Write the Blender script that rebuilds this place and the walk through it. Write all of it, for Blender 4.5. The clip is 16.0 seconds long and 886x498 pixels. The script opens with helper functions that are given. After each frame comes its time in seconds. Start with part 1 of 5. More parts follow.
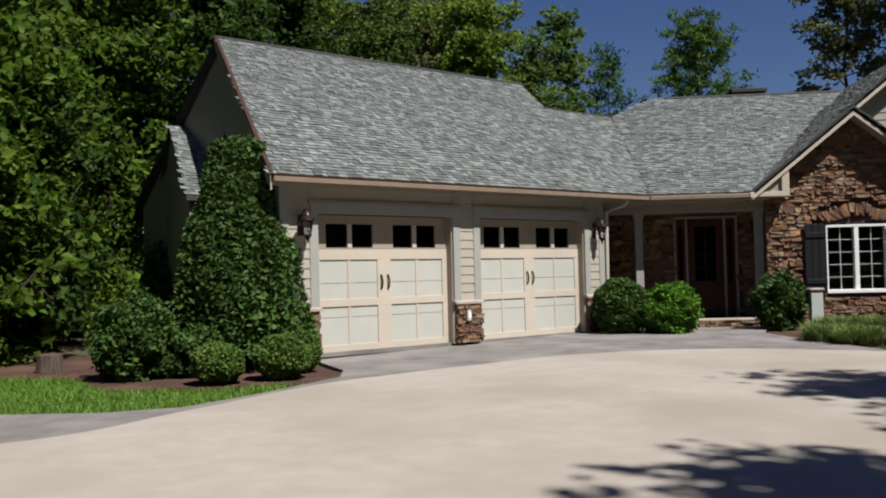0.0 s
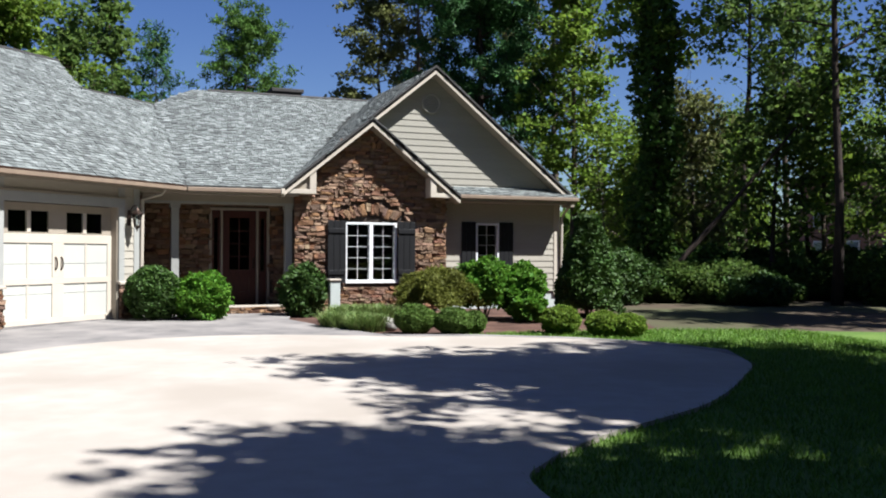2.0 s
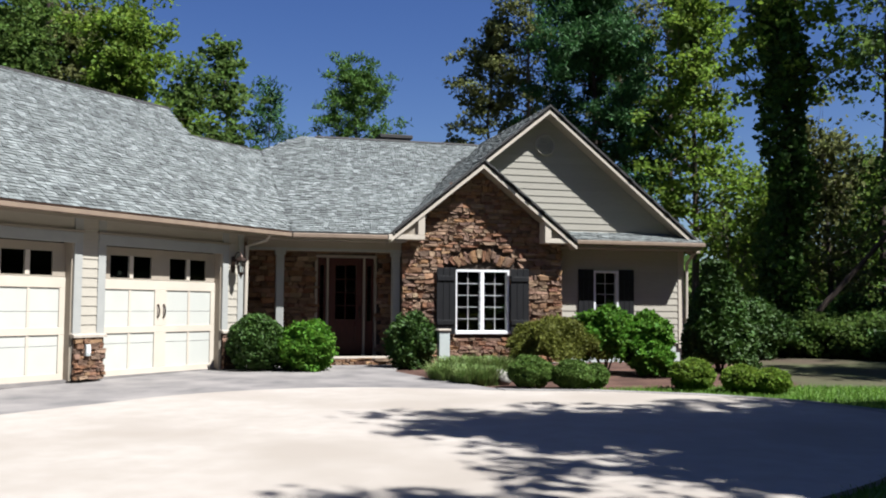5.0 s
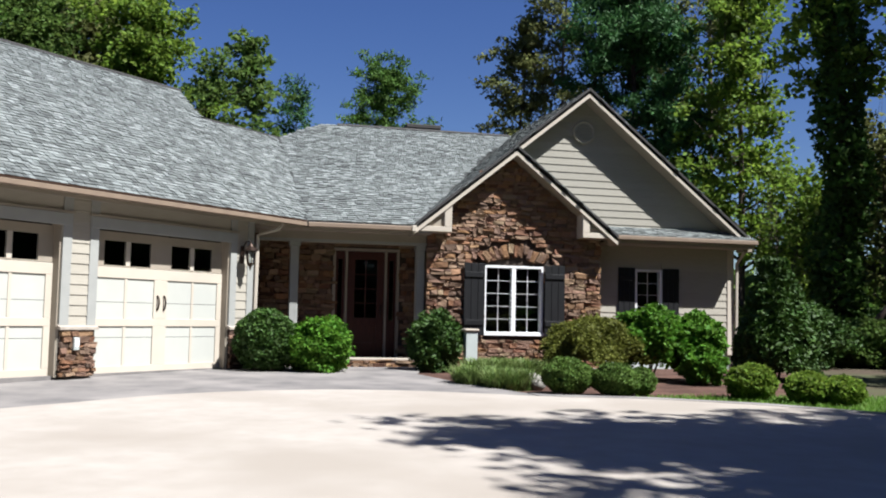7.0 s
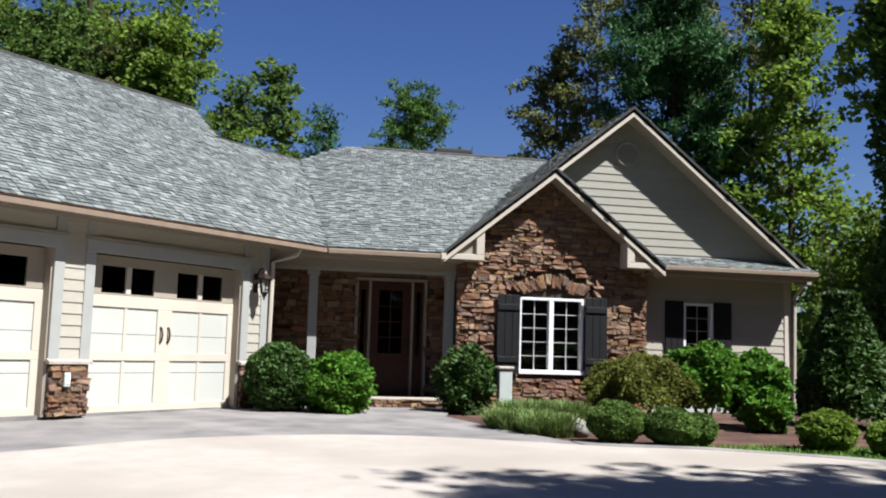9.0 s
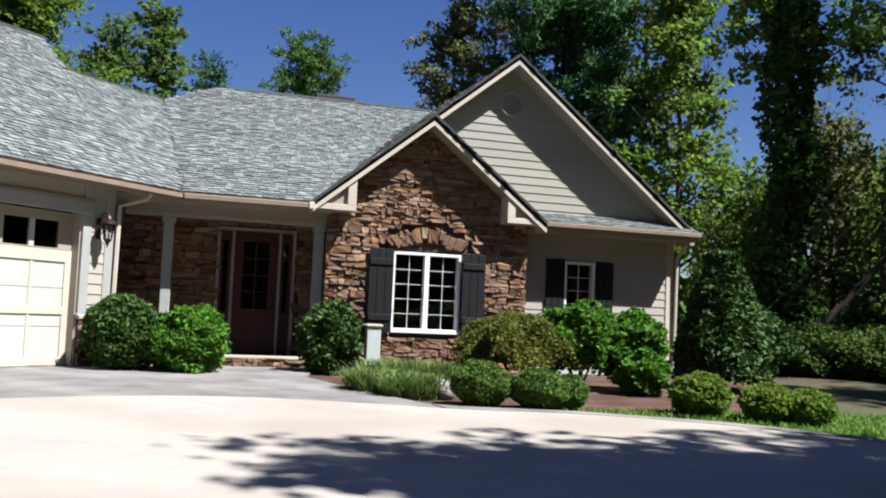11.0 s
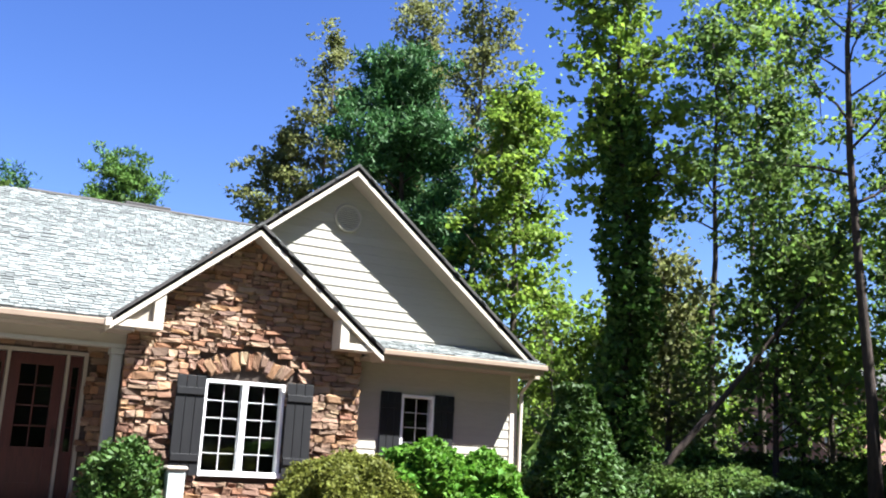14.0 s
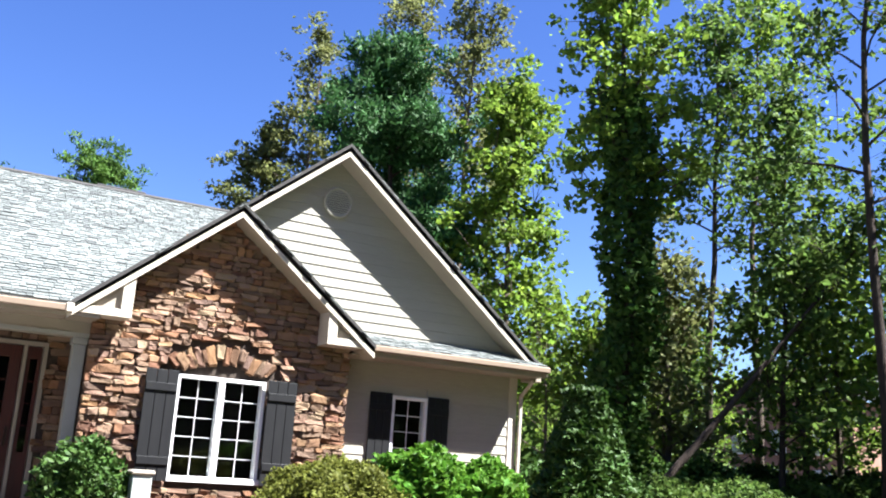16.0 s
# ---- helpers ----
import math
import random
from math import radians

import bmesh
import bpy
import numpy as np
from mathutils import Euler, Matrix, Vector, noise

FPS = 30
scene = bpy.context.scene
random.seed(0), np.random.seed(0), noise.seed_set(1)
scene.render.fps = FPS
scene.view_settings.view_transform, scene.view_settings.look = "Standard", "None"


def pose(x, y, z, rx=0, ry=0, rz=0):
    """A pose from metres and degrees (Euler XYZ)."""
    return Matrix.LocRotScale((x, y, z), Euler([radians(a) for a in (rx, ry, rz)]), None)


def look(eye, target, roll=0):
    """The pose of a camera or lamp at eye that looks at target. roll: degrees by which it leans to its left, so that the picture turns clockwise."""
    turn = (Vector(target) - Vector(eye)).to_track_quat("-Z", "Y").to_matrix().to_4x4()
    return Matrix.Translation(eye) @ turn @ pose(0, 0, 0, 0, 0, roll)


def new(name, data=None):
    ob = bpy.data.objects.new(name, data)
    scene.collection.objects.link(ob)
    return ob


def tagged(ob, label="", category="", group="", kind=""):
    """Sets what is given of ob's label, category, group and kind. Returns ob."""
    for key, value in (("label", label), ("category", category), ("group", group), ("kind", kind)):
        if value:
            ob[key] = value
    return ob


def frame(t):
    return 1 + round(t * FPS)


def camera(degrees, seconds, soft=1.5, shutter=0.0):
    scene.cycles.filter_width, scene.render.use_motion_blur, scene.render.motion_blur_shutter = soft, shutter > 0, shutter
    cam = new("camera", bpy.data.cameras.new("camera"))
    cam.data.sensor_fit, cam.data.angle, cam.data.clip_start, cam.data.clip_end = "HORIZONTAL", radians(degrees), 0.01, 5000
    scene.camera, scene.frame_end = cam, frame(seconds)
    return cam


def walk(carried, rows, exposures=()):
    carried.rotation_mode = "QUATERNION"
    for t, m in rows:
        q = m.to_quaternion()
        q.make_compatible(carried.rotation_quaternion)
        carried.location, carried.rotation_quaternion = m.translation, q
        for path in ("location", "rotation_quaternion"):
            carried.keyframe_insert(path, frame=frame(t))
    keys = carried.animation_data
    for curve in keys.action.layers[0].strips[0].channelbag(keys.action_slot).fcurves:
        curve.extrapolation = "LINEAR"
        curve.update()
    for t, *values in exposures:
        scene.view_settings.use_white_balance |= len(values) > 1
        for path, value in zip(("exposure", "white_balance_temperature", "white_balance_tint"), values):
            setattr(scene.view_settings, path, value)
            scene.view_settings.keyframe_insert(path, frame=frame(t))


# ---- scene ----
cam = camera(50.0, 16.0, soft=2.0)
PATH = [
    (0, (-0.403, -21.859, 1.284), (-0.576, -19.867, 1.34), -1.4),
    (0.5, (-0.29, -22.163, 1.434), (-0.214, -20.165, 1.455), -1.3),
    (1, (-0.297, -22.267, 1.444), (0.113, -20.309, 1.458), -0.4),
    (1.5, (-0.331, -22.551, 1.45), (0.326, -20.662, 1.47), 0.4),
    (2, (-0.276, -22.819, 1.451), (0.469, -20.963, 1.459), 0.3),
    (2.5, (-0.187, -22.624, 1.439), (0.483, -20.739, 1.435), 1.3),
    (3, (-0.222, -22.414, 1.365), (0.392, -20.511, 1.379), 0.5),
    (3.5, (-0.201, -22.194, 1.347), (0.306, -20.26, 1.383), -0.3),
    (4, (-0.135, -22.122, 1.361), (0.379, -20.193, 1.484), 0.4),
    (4.2, (-0.108, -22.043, 1.368), (0.421, -20.117, 1.479), -0.3),
    (6.3, (0.456, -20.558, 1.137), (0.976, -18.632, 1.281), 1.8),
    (6.5, (0.502, -20.391, 1.115), (1.016, -18.459, 1.193), 0.9),
    (7, (0.586, -19.84, 1.075), (1.05, -17.9, 1.216), 1.2),
    (7.5, (0.765, -19.447, 1.096), (1.172, -17.492, 1.211), 1.7),
    (8, (0.873, -19.095, 1.02), (1.342, -17.16, 1.213), 2.9),
    (8.5, (0.878, -18.593, 1.024), (1.36, -16.659, 1.192), 0.5),
    (8.7, (0.883, -18.443, 1.089), (1.284, -16.495, 1.304), 1.7),
    (10.8, (1.627, -17.379, 1.014), (2.128, -15.448, 1.162), 1.7),
    (11, (1.723, -17.27, 1.022), (2.33, -15.369, 1.163), 2.5),
    (11.5, (1.826, -17.033, 1.024), (2.705, -15.248, 1.228), 4.0),
    (12, (1.917, -16.629, 1.052), (2.807, -14.851, 1.264), 3.3),
    (12.5, (2.056, -16.323, 1.061), (2.945, -14.564, 1.399), 3.7),
    (13, (2.089, -15.979, 1.073), (2.981, -14.241, 1.5), 4.2),
    (13.5, (2.114, -15.705, 1.025), (3.048, -13.991, 1.46), 2.9),
    (14, (2.236, -15.338, 1.045), (3.16, -13.62, 1.485), 2.7),
    (14.5, (2.368, -14.862, 1.069), (3.23, -13.099, 1.455), 3.7),
    (15, (2.453, -14.623, 1.088), (3.363, -12.911, 1.579), 3.9),
    (15.5, (2.494, -14.367, 1.054), (3.481, -12.692, 1.523), 3.4),
    (16, (2.659, -13.969, 1.046), (3.617, -12.274, 1.502), 3.6),
]
LIGHT_METER = [(0, 0.62, 6300, 10), (1.2, 0.62, 6300, 10), (1.4, 0.9, 6200, 10), (1.55, 1.35, 5950, 9), (2.5, 1.5, 5900, 9), (4.2, 1.35, 5900, 9), (8.7, 1.35, 5900, 9), (11.0, 1.45, 5900, 9), (11.5, 1.9, 5850, 9),
               (12.0, 2.25, 5850, 9), (12.5, 2.65, 5900, 9), (16.0, 2.75, 5900, 9)]
walk(cam, [(t, look(eye, target, roll)) for t, eye, target, roll in PATH], LIGHT_METER)

# ---- light ----
world = bpy.data.worlds.new("world")
scene.world = world
world.use_nodes = True
SUN = Vector((1.03, -1.0, 2.08)).normalized()
nt = world.node_tree
sky = nt.nodes.new("ShaderNodeTexSky")
sky.sky_type, sky.sun_disc = "NISHITA", False
sky.sun_elevation = math.asin(SUN.z)
sky.sun_rotation = math.atan2(SUN.x, SUN.y)
sky.altitude, sky.air_density, sky.dust_density, sky.ozone_density = 300, 1.0, 0.5, 2.5
nt.nodes["Background"].inputs["Strength"].default_value = 0.034
clear = nt.nodes.new("ShaderNodeHueSaturation")
clear.inputs["Saturation"].default_value, clear.inputs["Hue"].default_value = 1.22, 0.52
nt.links.new(sky.outputs[0], clear.inputs["Color"])
nt.links.new(clear.outputs[0], nt.nodes["Background"].inputs["Color"])
sun_data = bpy.data.lights.new("sun", "SUN")
sun_data.energy, sun_data.angle, sun_data.color = 5.0, radians(0.55), (1.0, 0.95, 0.87)
sun = new("sun", sun_data)
sun.matrix_basis = look(SUN * 60, (0, 0, 0))


# ---- materials ----
def material(name, base, second=None, scale=4.0, detail=6.0, rough=0.8, bump=0.0, bump_scale=40.0, metal=0.0, island=0.0, per_object=0.0,
             stretch=(1, 1, 1), third=None, large=0.6, spec=0.3, translucent=0.0, palette=(), pick="Random"):
    """Paint, stone or leaf: two colours mixed by fine noise, a third by large stains, bump, and a spread of lightness from piece to piece."""
    m = bpy.data.materials.new(name)
    m.use_nodes = True
    t = m.node_tree
    n, l = t.nodes, t.links
    b = n["Principled BSDF"]
    b.inputs["Roughness"].default_value, b.inputs["Metallic"].default_value = rough, metal
    b.inputs["Specular IOR Level"].default_value = spec
    co = n.new("ShaderNodeTexCoord")
    mp = n.new("ShaderNodeMapping")
    mp.inputs["Scale"].default_value = stretch
    l.new(co.outputs["Object"], mp.inputs["Vector"])
    fine = n.new("ShaderNodeTexNoise")
    fine.inputs["Scale"].default_value, fine.inputs["Detail"].default_value = scale, detail
    l.new(mp.outputs[0], fine.inputs["Vector"])
    ramp = n.new("ShaderNodeMapRange")
    ramp.inputs["From Min"].default_value, ramp.inputs["From Max"].default_value = 0.32, 0.68
    l.new(fine.outputs["Fac"], ramp.inputs["Value"])
    mix = n.new("ShaderNodeMixRGB")
    mix.inputs["Color1"].default_value = (*base, 1)
    mix.inputs["Color2"].default_value = (*(second or tuple(c * 0.75 for c in base)), 1)
    l.new(ramp.outputs[0], mix.inputs["Fac"])
    out = mix.outputs[0]
    if palette:
        src = n.new("ShaderNodeObjectInfo" if pick == "Random" else "ShaderNodeNewGeometry")
        k = n.new("ShaderNodeMath")
        k.operation, k.inputs[1].default_value = "MULTIPLY", 13.77
        f = n.new("ShaderNodeMath")
        f.operation = "FRACT"
        cr = n.new("ShaderNodeValToRGB")
        cr.color_ramp.interpolation = "CONSTANT"
        for i, c in enumerate(palette):
            e = cr.color_ramp.elements[i] if i < 2 else cr.color_ramp.elements.new(0.5)
            e.position, e.color = i / len(palette), (*c, 1)
        l.new(src.outputs[pick], k.inputs[0])
        l.new(k.outputs[0], f.inputs[0])
        l.new(f.outputs[0], cr.inputs["Fac"])
        tone = n.new("ShaderNodeMixRGB")
        tone.inputs["Fac"].default_value = 0.62
        l.new(out, tone.inputs["Color1"])
        l.new(cr.outputs[0], tone.inputs["Color2"])
        out = tone.outputs[0]
    if third:
        big = n.new("ShaderNodeTexNoise")
        big.inputs["Scale"].default_value, big.inputs["Detail"].default_value = large, 3.0
        l.new(co.outputs["Object"], big.inputs["Vector"])
        r2 = n.new("ShaderNodeMapRange")
        r2.inputs["From Min"].default_value, r2.inputs["From Max"].default_value = 0.45, 0.65
        l.new(big.outputs["Fac"], r2.inputs["Value"])
        mix2 = n.new("ShaderNodeMixRGB")
        mix2.inputs["Color2"].default_value = (*third, 1)
        l.new(r2.outputs[0], mix2.inputs["Fac"])
        l.new(out, mix2.inputs["Color1"])
        out = mix2.outputs[0]
    for amount, source in ((island, "g"), (per_object, "o")):
        if amount:
            info = n.new("ShaderNodeNewGeometry" if source == "g" else "ShaderNodeObjectInfo")
            hsv = n.new("ShaderNodeHueSaturation")
            mr = n.new("ShaderNodeMapRange")
            mr.inputs["To Min"].default_value, mr.inputs["To Max"].default_value = 1 - amount, 1 + amount
            l.new(info.outputs["Random Per Island" if source == "g" else "Random"], mr.inputs["Value"])
            l.new(mr.outputs[0], hsv.inputs["Value"])
            hue = n.new("ShaderNodeMapRange")
            hue.inputs["To Min"].default_value, hue.inputs["To Max"].default_value = 0.5 - 0.035 * amount, 0.5 + 0.035 * amount
            mul = n.new("ShaderNodeMath")
            mul.operation, mul.inputs[1].default_value = "MULTIPLY", 7.31
            fr = n.new("ShaderNodeMath")
            fr.operation = "FRACT"
            l.new(info.outputs["Random Per Island" if source == "g" else "Random"], mul.inputs[0])
            l.new(mul.outputs[0], fr.inputs[0])
            l.new(fr.outputs[0], hue.inputs["Value"])
            l.new(hue.outputs[0], hsv.inputs["Hue"])
            l.new(out, hsv.inputs["Color"])
            out = hsv.outputs[0]
    l.new(out, b.inputs["Base Color"])
    if bump:
        bn = n.new("ShaderNodeTexNoise")
        bn.inputs["Scale"].default_value, bn.inputs["Detail"].default_value = bump_scale, 5.0
        l.new(mp.outputs[0], bn.inputs["Vector"])
        bp = n.new("ShaderNodeBump")
        bp.inputs["Strength"].default_value, bp.inputs["Distance"].default_value = bump, 0.02
        l.new(bn.outputs["Fac"], bp.inputs["Height"])
        l.new(bp.outputs[0], b.inputs["Normal"])
    if translucent:
        tr = n.new("ShaderNodeBsdfTranslucent")
        l.new(out, tr.inputs["Color"])
        ms = n.new("ShaderNodeMixShader")
        ms.inputs[0].default_value = translucent
        l.new(b.outputs[0], ms.inputs[1])
        l.new(tr.outputs[0], ms.inputs[2])
        l.new(ms.outputs[0], n["Material Output"].inputs["Surface"])
    return m


CREAM = material("cream_paint", (0.47, 0.42, 0.35), (0.446, 0.394, 0.325), 3, rough=0.55, bump=0.05, bump_scale=60, third=(0.42, 0.369, 0.306))
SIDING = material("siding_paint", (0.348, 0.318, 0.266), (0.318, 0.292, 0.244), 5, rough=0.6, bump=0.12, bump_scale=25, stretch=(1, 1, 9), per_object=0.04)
# gable siding, set darker than the other siding to deepen its shade
GABLE = material("darkened_gable_paint", (0.286, 0.267, 0.224), (0.262, 0.244, 0.205), 5, rough=0.6, bump=0.12, bump_scale=25, stretch=(1, 1, 9), per_object=0.04)
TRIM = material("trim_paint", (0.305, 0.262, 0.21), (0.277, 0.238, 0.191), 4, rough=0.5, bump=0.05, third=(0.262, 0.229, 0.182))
PILASTER = material("pale_trim_paint", (0.303, 0.303, 0.283), (0.278, 0.278, 0.262), 4, rough=0.5, bump=0.05)
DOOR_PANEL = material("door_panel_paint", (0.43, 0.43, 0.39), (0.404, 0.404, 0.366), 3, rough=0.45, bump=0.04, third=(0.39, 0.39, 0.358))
WHITE = material("white_vinyl", (0.738, 0.738, 0.738), (0.702, 0.702, 0.702), 6, rough=0.35, bump=0.02)
GUTTER = material("taupe_gutter_paint", (0.21, 0.158, 0.115), (0.182, 0.136, 0.101), 5, rough=0.5, bump=0.05)
SHUTTER = material("black_shutter_paint", (0.0077, 0.0077, 0.0091), (0.0105, 0.0105, 0.0115), 12, rough=0.5, bump=0.1, stretch=(1, 1, 0.2))
# black that stands in for unlit depth behind glass and louvres
DARK = material("shade_black", (0.02, 0.02, 0.02), (0.015, 0.015, 0.015), 3, rough=0.9)
IRON = material("black_iron", (0.03, 0.022, 0.02), (0.05, 0.03, 0.02), 30, rough=0.45, metal=0.6, bump=0.1)
BRONZE = material("bronze_flashing", (0.10, 0.055, 0.035), (0.07, 0.04, 0.03), 8, rough=0.4, metal=0.4, bump=0.05)
DOOR_WOOD = material("red_brown_wood", (0.0624, 0.0154, 0.0106), (0.0384, 0.0096, 0.0072), 6, rough=0.45, stretch=(8, 8, 0.6), bump=0.1)
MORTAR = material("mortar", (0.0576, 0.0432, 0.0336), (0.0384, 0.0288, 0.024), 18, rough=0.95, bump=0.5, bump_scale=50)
PALETTE = ((0.212, 0.105, 0.0505), (0.271, 0.157, 0.0874), (0.159, 0.0787, 0.0459), (0.295, 0.21, 0.138), (0.195, 0.126, 0.0874), (0.284, 0.126, 0.0505), (0.13, 0.089, 0.0689), (0.248, 0.147, 0.0918))
STONE = material("brown_ledge_stone", (0.193, 0.113, 0.0676), (0.0967, 0.0554, 0.0362), 5, rough=0.9, bump=0.8, bump_scale=22, per_object=0.3, stretch=(1, 1, 1), palette=PALETTE)
STONES = material("brown_ledge_stones", (0.193, 0.113, 0.0676), (0.0967, 0.0554, 0.0362), 9, rough=0.9, bump=0.8, bump_scale=40, island=0.3, palette=PALETTE, pick="Random Per Island")
CAP = material("stone_cap", (0.361, 0.315, 0.262), (0.295, 0.256, 0.217), 9, rough=0.8, bump=0.3)
SLATE = ((0.179, 0.195, 0.188), (0.124, 0.134, 0.131), (0.152, 0.164, 0.158), (0.0965, 0.104, 0.101), (0.207, 0.221, 0.215), (0.138, 0.144, 0.138))
SHINGLE = material("grey_shingle", (0.155, 0.165, 0.158), (0.0992, 0.107, 0.106), 26, rough=0.9, bump=0.5, bump_scale=120, per_object=0.34, palette=SLATE)
SHINGLES = material("grey_shingles", (0.155, 0.165, 0.158), (0.0992, 0.107, 0.106), 26, rough=0.9, bump=0.5, bump_scale=120, island=0.34, palette=SLATE, pick="Random Per Island")
ROOF_FELT = material("roof_felt", (0.05, 0.052, 0.052), (0.035, 0.036, 0.036), 30, rough=0.95, bump=0.3)
RIDGE = material("dark_ridge_cap", (0.055, 0.052, 0.05), (0.035, 0.033, 0.032), 30, rough=0.9, bump=0.4)
CONCRETE = material("sunlit_concrete", (0.335, 0.3, 0.265), (0.295, 0.262, 0.228), 3.5, 9, rough=0.9, bump=0.25, bump_scale=70, third=(0.262, 0.229, 0.195), large=0.33)
APRON = material("stamped_grey_concrete", (0.178, 0.163, 0.154), (0.118, 0.11, 0.107), 2.4, 9, rough=0.9, bump=0.4, bump_scale=30, third=(0.212, 0.194, 0.182), large=0.9)
SOIL = material("forest_floor", (0.075, 0.052, 0.034), (0.04, 0.03, 0.02), 6, 9, rough=1.0, bump=0.8, bump_scale=18, third=(0.055, 0.06, 0.025), large=0.2)
MULCH = material("red_brown_mulch", (0.075, 0.0372, 0.0252), (0.036, 0.0192, 0.0144), 22, 9, rough=1.0, bump=1.0, bump_scale=30, third=(0.096, 0.051, 0.036), large=1.5)
LAWN = material("lawn_soil", (0.075, 0.13, 0.02), (0.05, 0.095, 0.014), 9, 8, rough=1.0, bump=0.6, bump_scale=50, third=(0.095, 0.15, 0.028), large=0.7)
BLADE = material("grass_blade", (0.12, 0.22, 0.026), (0.085, 0.165, 0.018), 3, rough=0.6, island=0.35, translucent=0.3)
LIRIOPE = material("striped_grass_leaf", (0.09, 0.155, 0.03), (0.15, 0.19, 0.06), 5, rough=0.55, island=0.35, translucent=0.25)
BARK = material("grey_brown_bark", (0.10, 0.075, 0.055), (0.05, 0.038, 0.03), 7, 8, rough=0.95, bump=1.0, bump_scale=18, stretch=(3, 3, 0.5))
DARK_BARK = material("dark_pine_bark", (0.05, 0.034, 0.026), (0.025, 0.018, 0.015), 7, 8, rough=0.95, bump=1.0, bump_scale=18, stretch=(3, 3, 0.5))
ROCK = material("pale_boulder", (0.22, 0.205, 0.18), (0.14, 0.13, 0.115), 5, rough=0.85, bump=0.7, bump_scale=12)
BOX_GREY = material("grey_enamel", (0.42, 0.45, 0.43), (0.38, 0.41, 0.39), 6, rough=0.45, bump=0.05)
TAUPE = material("taupe_plaster", (0.30, 0.17, 0.125), (0.25, 0.14, 0.10), 2, rough=0.85, bump=0.2)


def leaf_material(name, base, spread=0.4, tr=0.35, rough=0.6, spec=0.15):
    return material(name, base, tuple(c * 0.62 for c in base), 1.2, 3, rough=rough, island=spread, translucent=tr, spec=spec)


LEAF_OAK = leaf_material("oak_leaf", (0.105, 0.168, 0.036), tr=0.5)
LEAF_LIME = leaf_material("sunny_lime_leaf", (0.165, 0.25, 0.034), tr=0.5)
# left wood: one foliage in a sunlit tint and a shaded tint
LEAF_LEFT_LIT = leaf_material("left_wood_leaf_lit", (0.088, 0.155, 0.016), tr=0.45)
LEAF_LEFT_SHADED = leaf_material("left_wood_leaf_shaded", (0.044, 0.086, 0.014), tr=0.4)
LEAF_OLIVE = leaf_material("olive_leaf", (0.165, 0.18, 0.062), tr=0.5)
LEAF_PINE = leaf_material("pine_needle", (0.0425, 0.106, 0.0298), 0.3, 0.25)
LEAF_FAR_PINE = leaf_material("bright_pine_needle", (0.075, 0.145, 0.025), 0.3, 0.3)
LEAF_IVY = leaf_material("ivy_leaf", (0.055, 0.108, 0.02), 0.45, 0.35)
LEAF_HOLLY = leaf_material("holly_leaf", (0.047, 0.096, 0.016), 0.35, 0.2, 0.6, 0.25)
LEAF_BOX = leaf_material("boxwood_leaf", (0.105, 0.175, 0.034), 0.35, 0.3)
LEAF_BRIGHT = leaf_material("bright_shrub_leaf", (0.0935, 0.212, 0.0204), 0.35, 0.35)
LEAF_MAPLE = leaf_material("laceleaf_maple_leaf", (0.15, 0.165, 0.03), 0.3, 0.4)

GLASS = bpy.data.materials.new("window_glass")
GLASS.use_nodes = True
gb = GLASS.node_tree.nodes["Principled BSDF"]
gb.inputs["Base Color"].default_value, gb.inputs["Roughness"].default_value = (0.75, 0.8, 0.8, 1), 0.02
gb.inputs["Transmission Weight"].default_value, gb.inputs["IOR"].default_value = 1.0, 1.45


# ---- building blocks ----
def box(bm, x0, x1, y0, y1, z0, z1, bevel=0.0):
    made = bmesh.ops.create_cube(bm, size=1, matrix=Matrix.LocRotScale(((x0 + x1) / 2, (y0 + y1) / 2, (z0 + z1) / 2), None, (x1 - x0, y1 - y0, z1 - z0)))
    if bevel:
        edges = list({e for v in made["verts"] for e in v.link_edges})
        bmesh.ops.bevel(bm, geom=edges, offset=bevel, segments=1, affect="EDGES")
    return bm


def boxes(*rows, bevel=0.0):
    bm = bmesh.new()
    for r in rows:
        box(bm, *r, bevel=bevel)
    return bm


def prism(bm, points, shift):
    """A flat outline of points given depth along the vector shift."""
    shift = Vector(shift)
    low = [bm.verts.new(p) for p in points]
    high = [bm.verts.new(Vector(p) + shift) for p in points]
    k = len(low)
    bm.faces.new(low[::-1])
    bm.faces.new(high)
    for i in range(k):
        bm.faces.new((low[i], low[(i + 1) % k], high[(i + 1) % k], high[i]))
    bmesh.ops.recalc_face_normals(bm, faces=bm.faces[:])
    return bm


def tube(bm, points, radii, sides=8):
    rings = []
    for i, p in enumerate(points):
        p = Vector(p)
        way = (Vector(points[min(i + 1, len(points) - 1)]) - Vector(points[max(i - 1, 0)])).normalized()
        a = way.orthogonal().normalized()
        b = way.cross(a)
        if rings:
            a = (rings[-1][1] - way * rings[-1][1].dot(way)).normalized()
            b = way.cross(a)
        rings.append(([bm.verts.new(p + float(radii[i]) * (math.cos(q) * a + math.sin(q) * b)) for q in [2 * math.pi * j / sides for j in range(sides)]], a))
    for (r0, _), (r1, _) in zip(rings, rings[1:]):
        for j in range(sides):
            bm.faces.new((r0[j], r0[(j + 1) % sides], r1[(j + 1) % sides], r1[j]))
    bm.faces.new(rings[0][0][::-1])
    bm.faces.new(rings[-1][0])
    return bm


def lathe(bm, profile, at, sides=12):
    x, y, z = at
    return tube(bm, [(x, y, z + h) for _, h in profile], [max(r, 0.002) for r, _ in profile], sides)


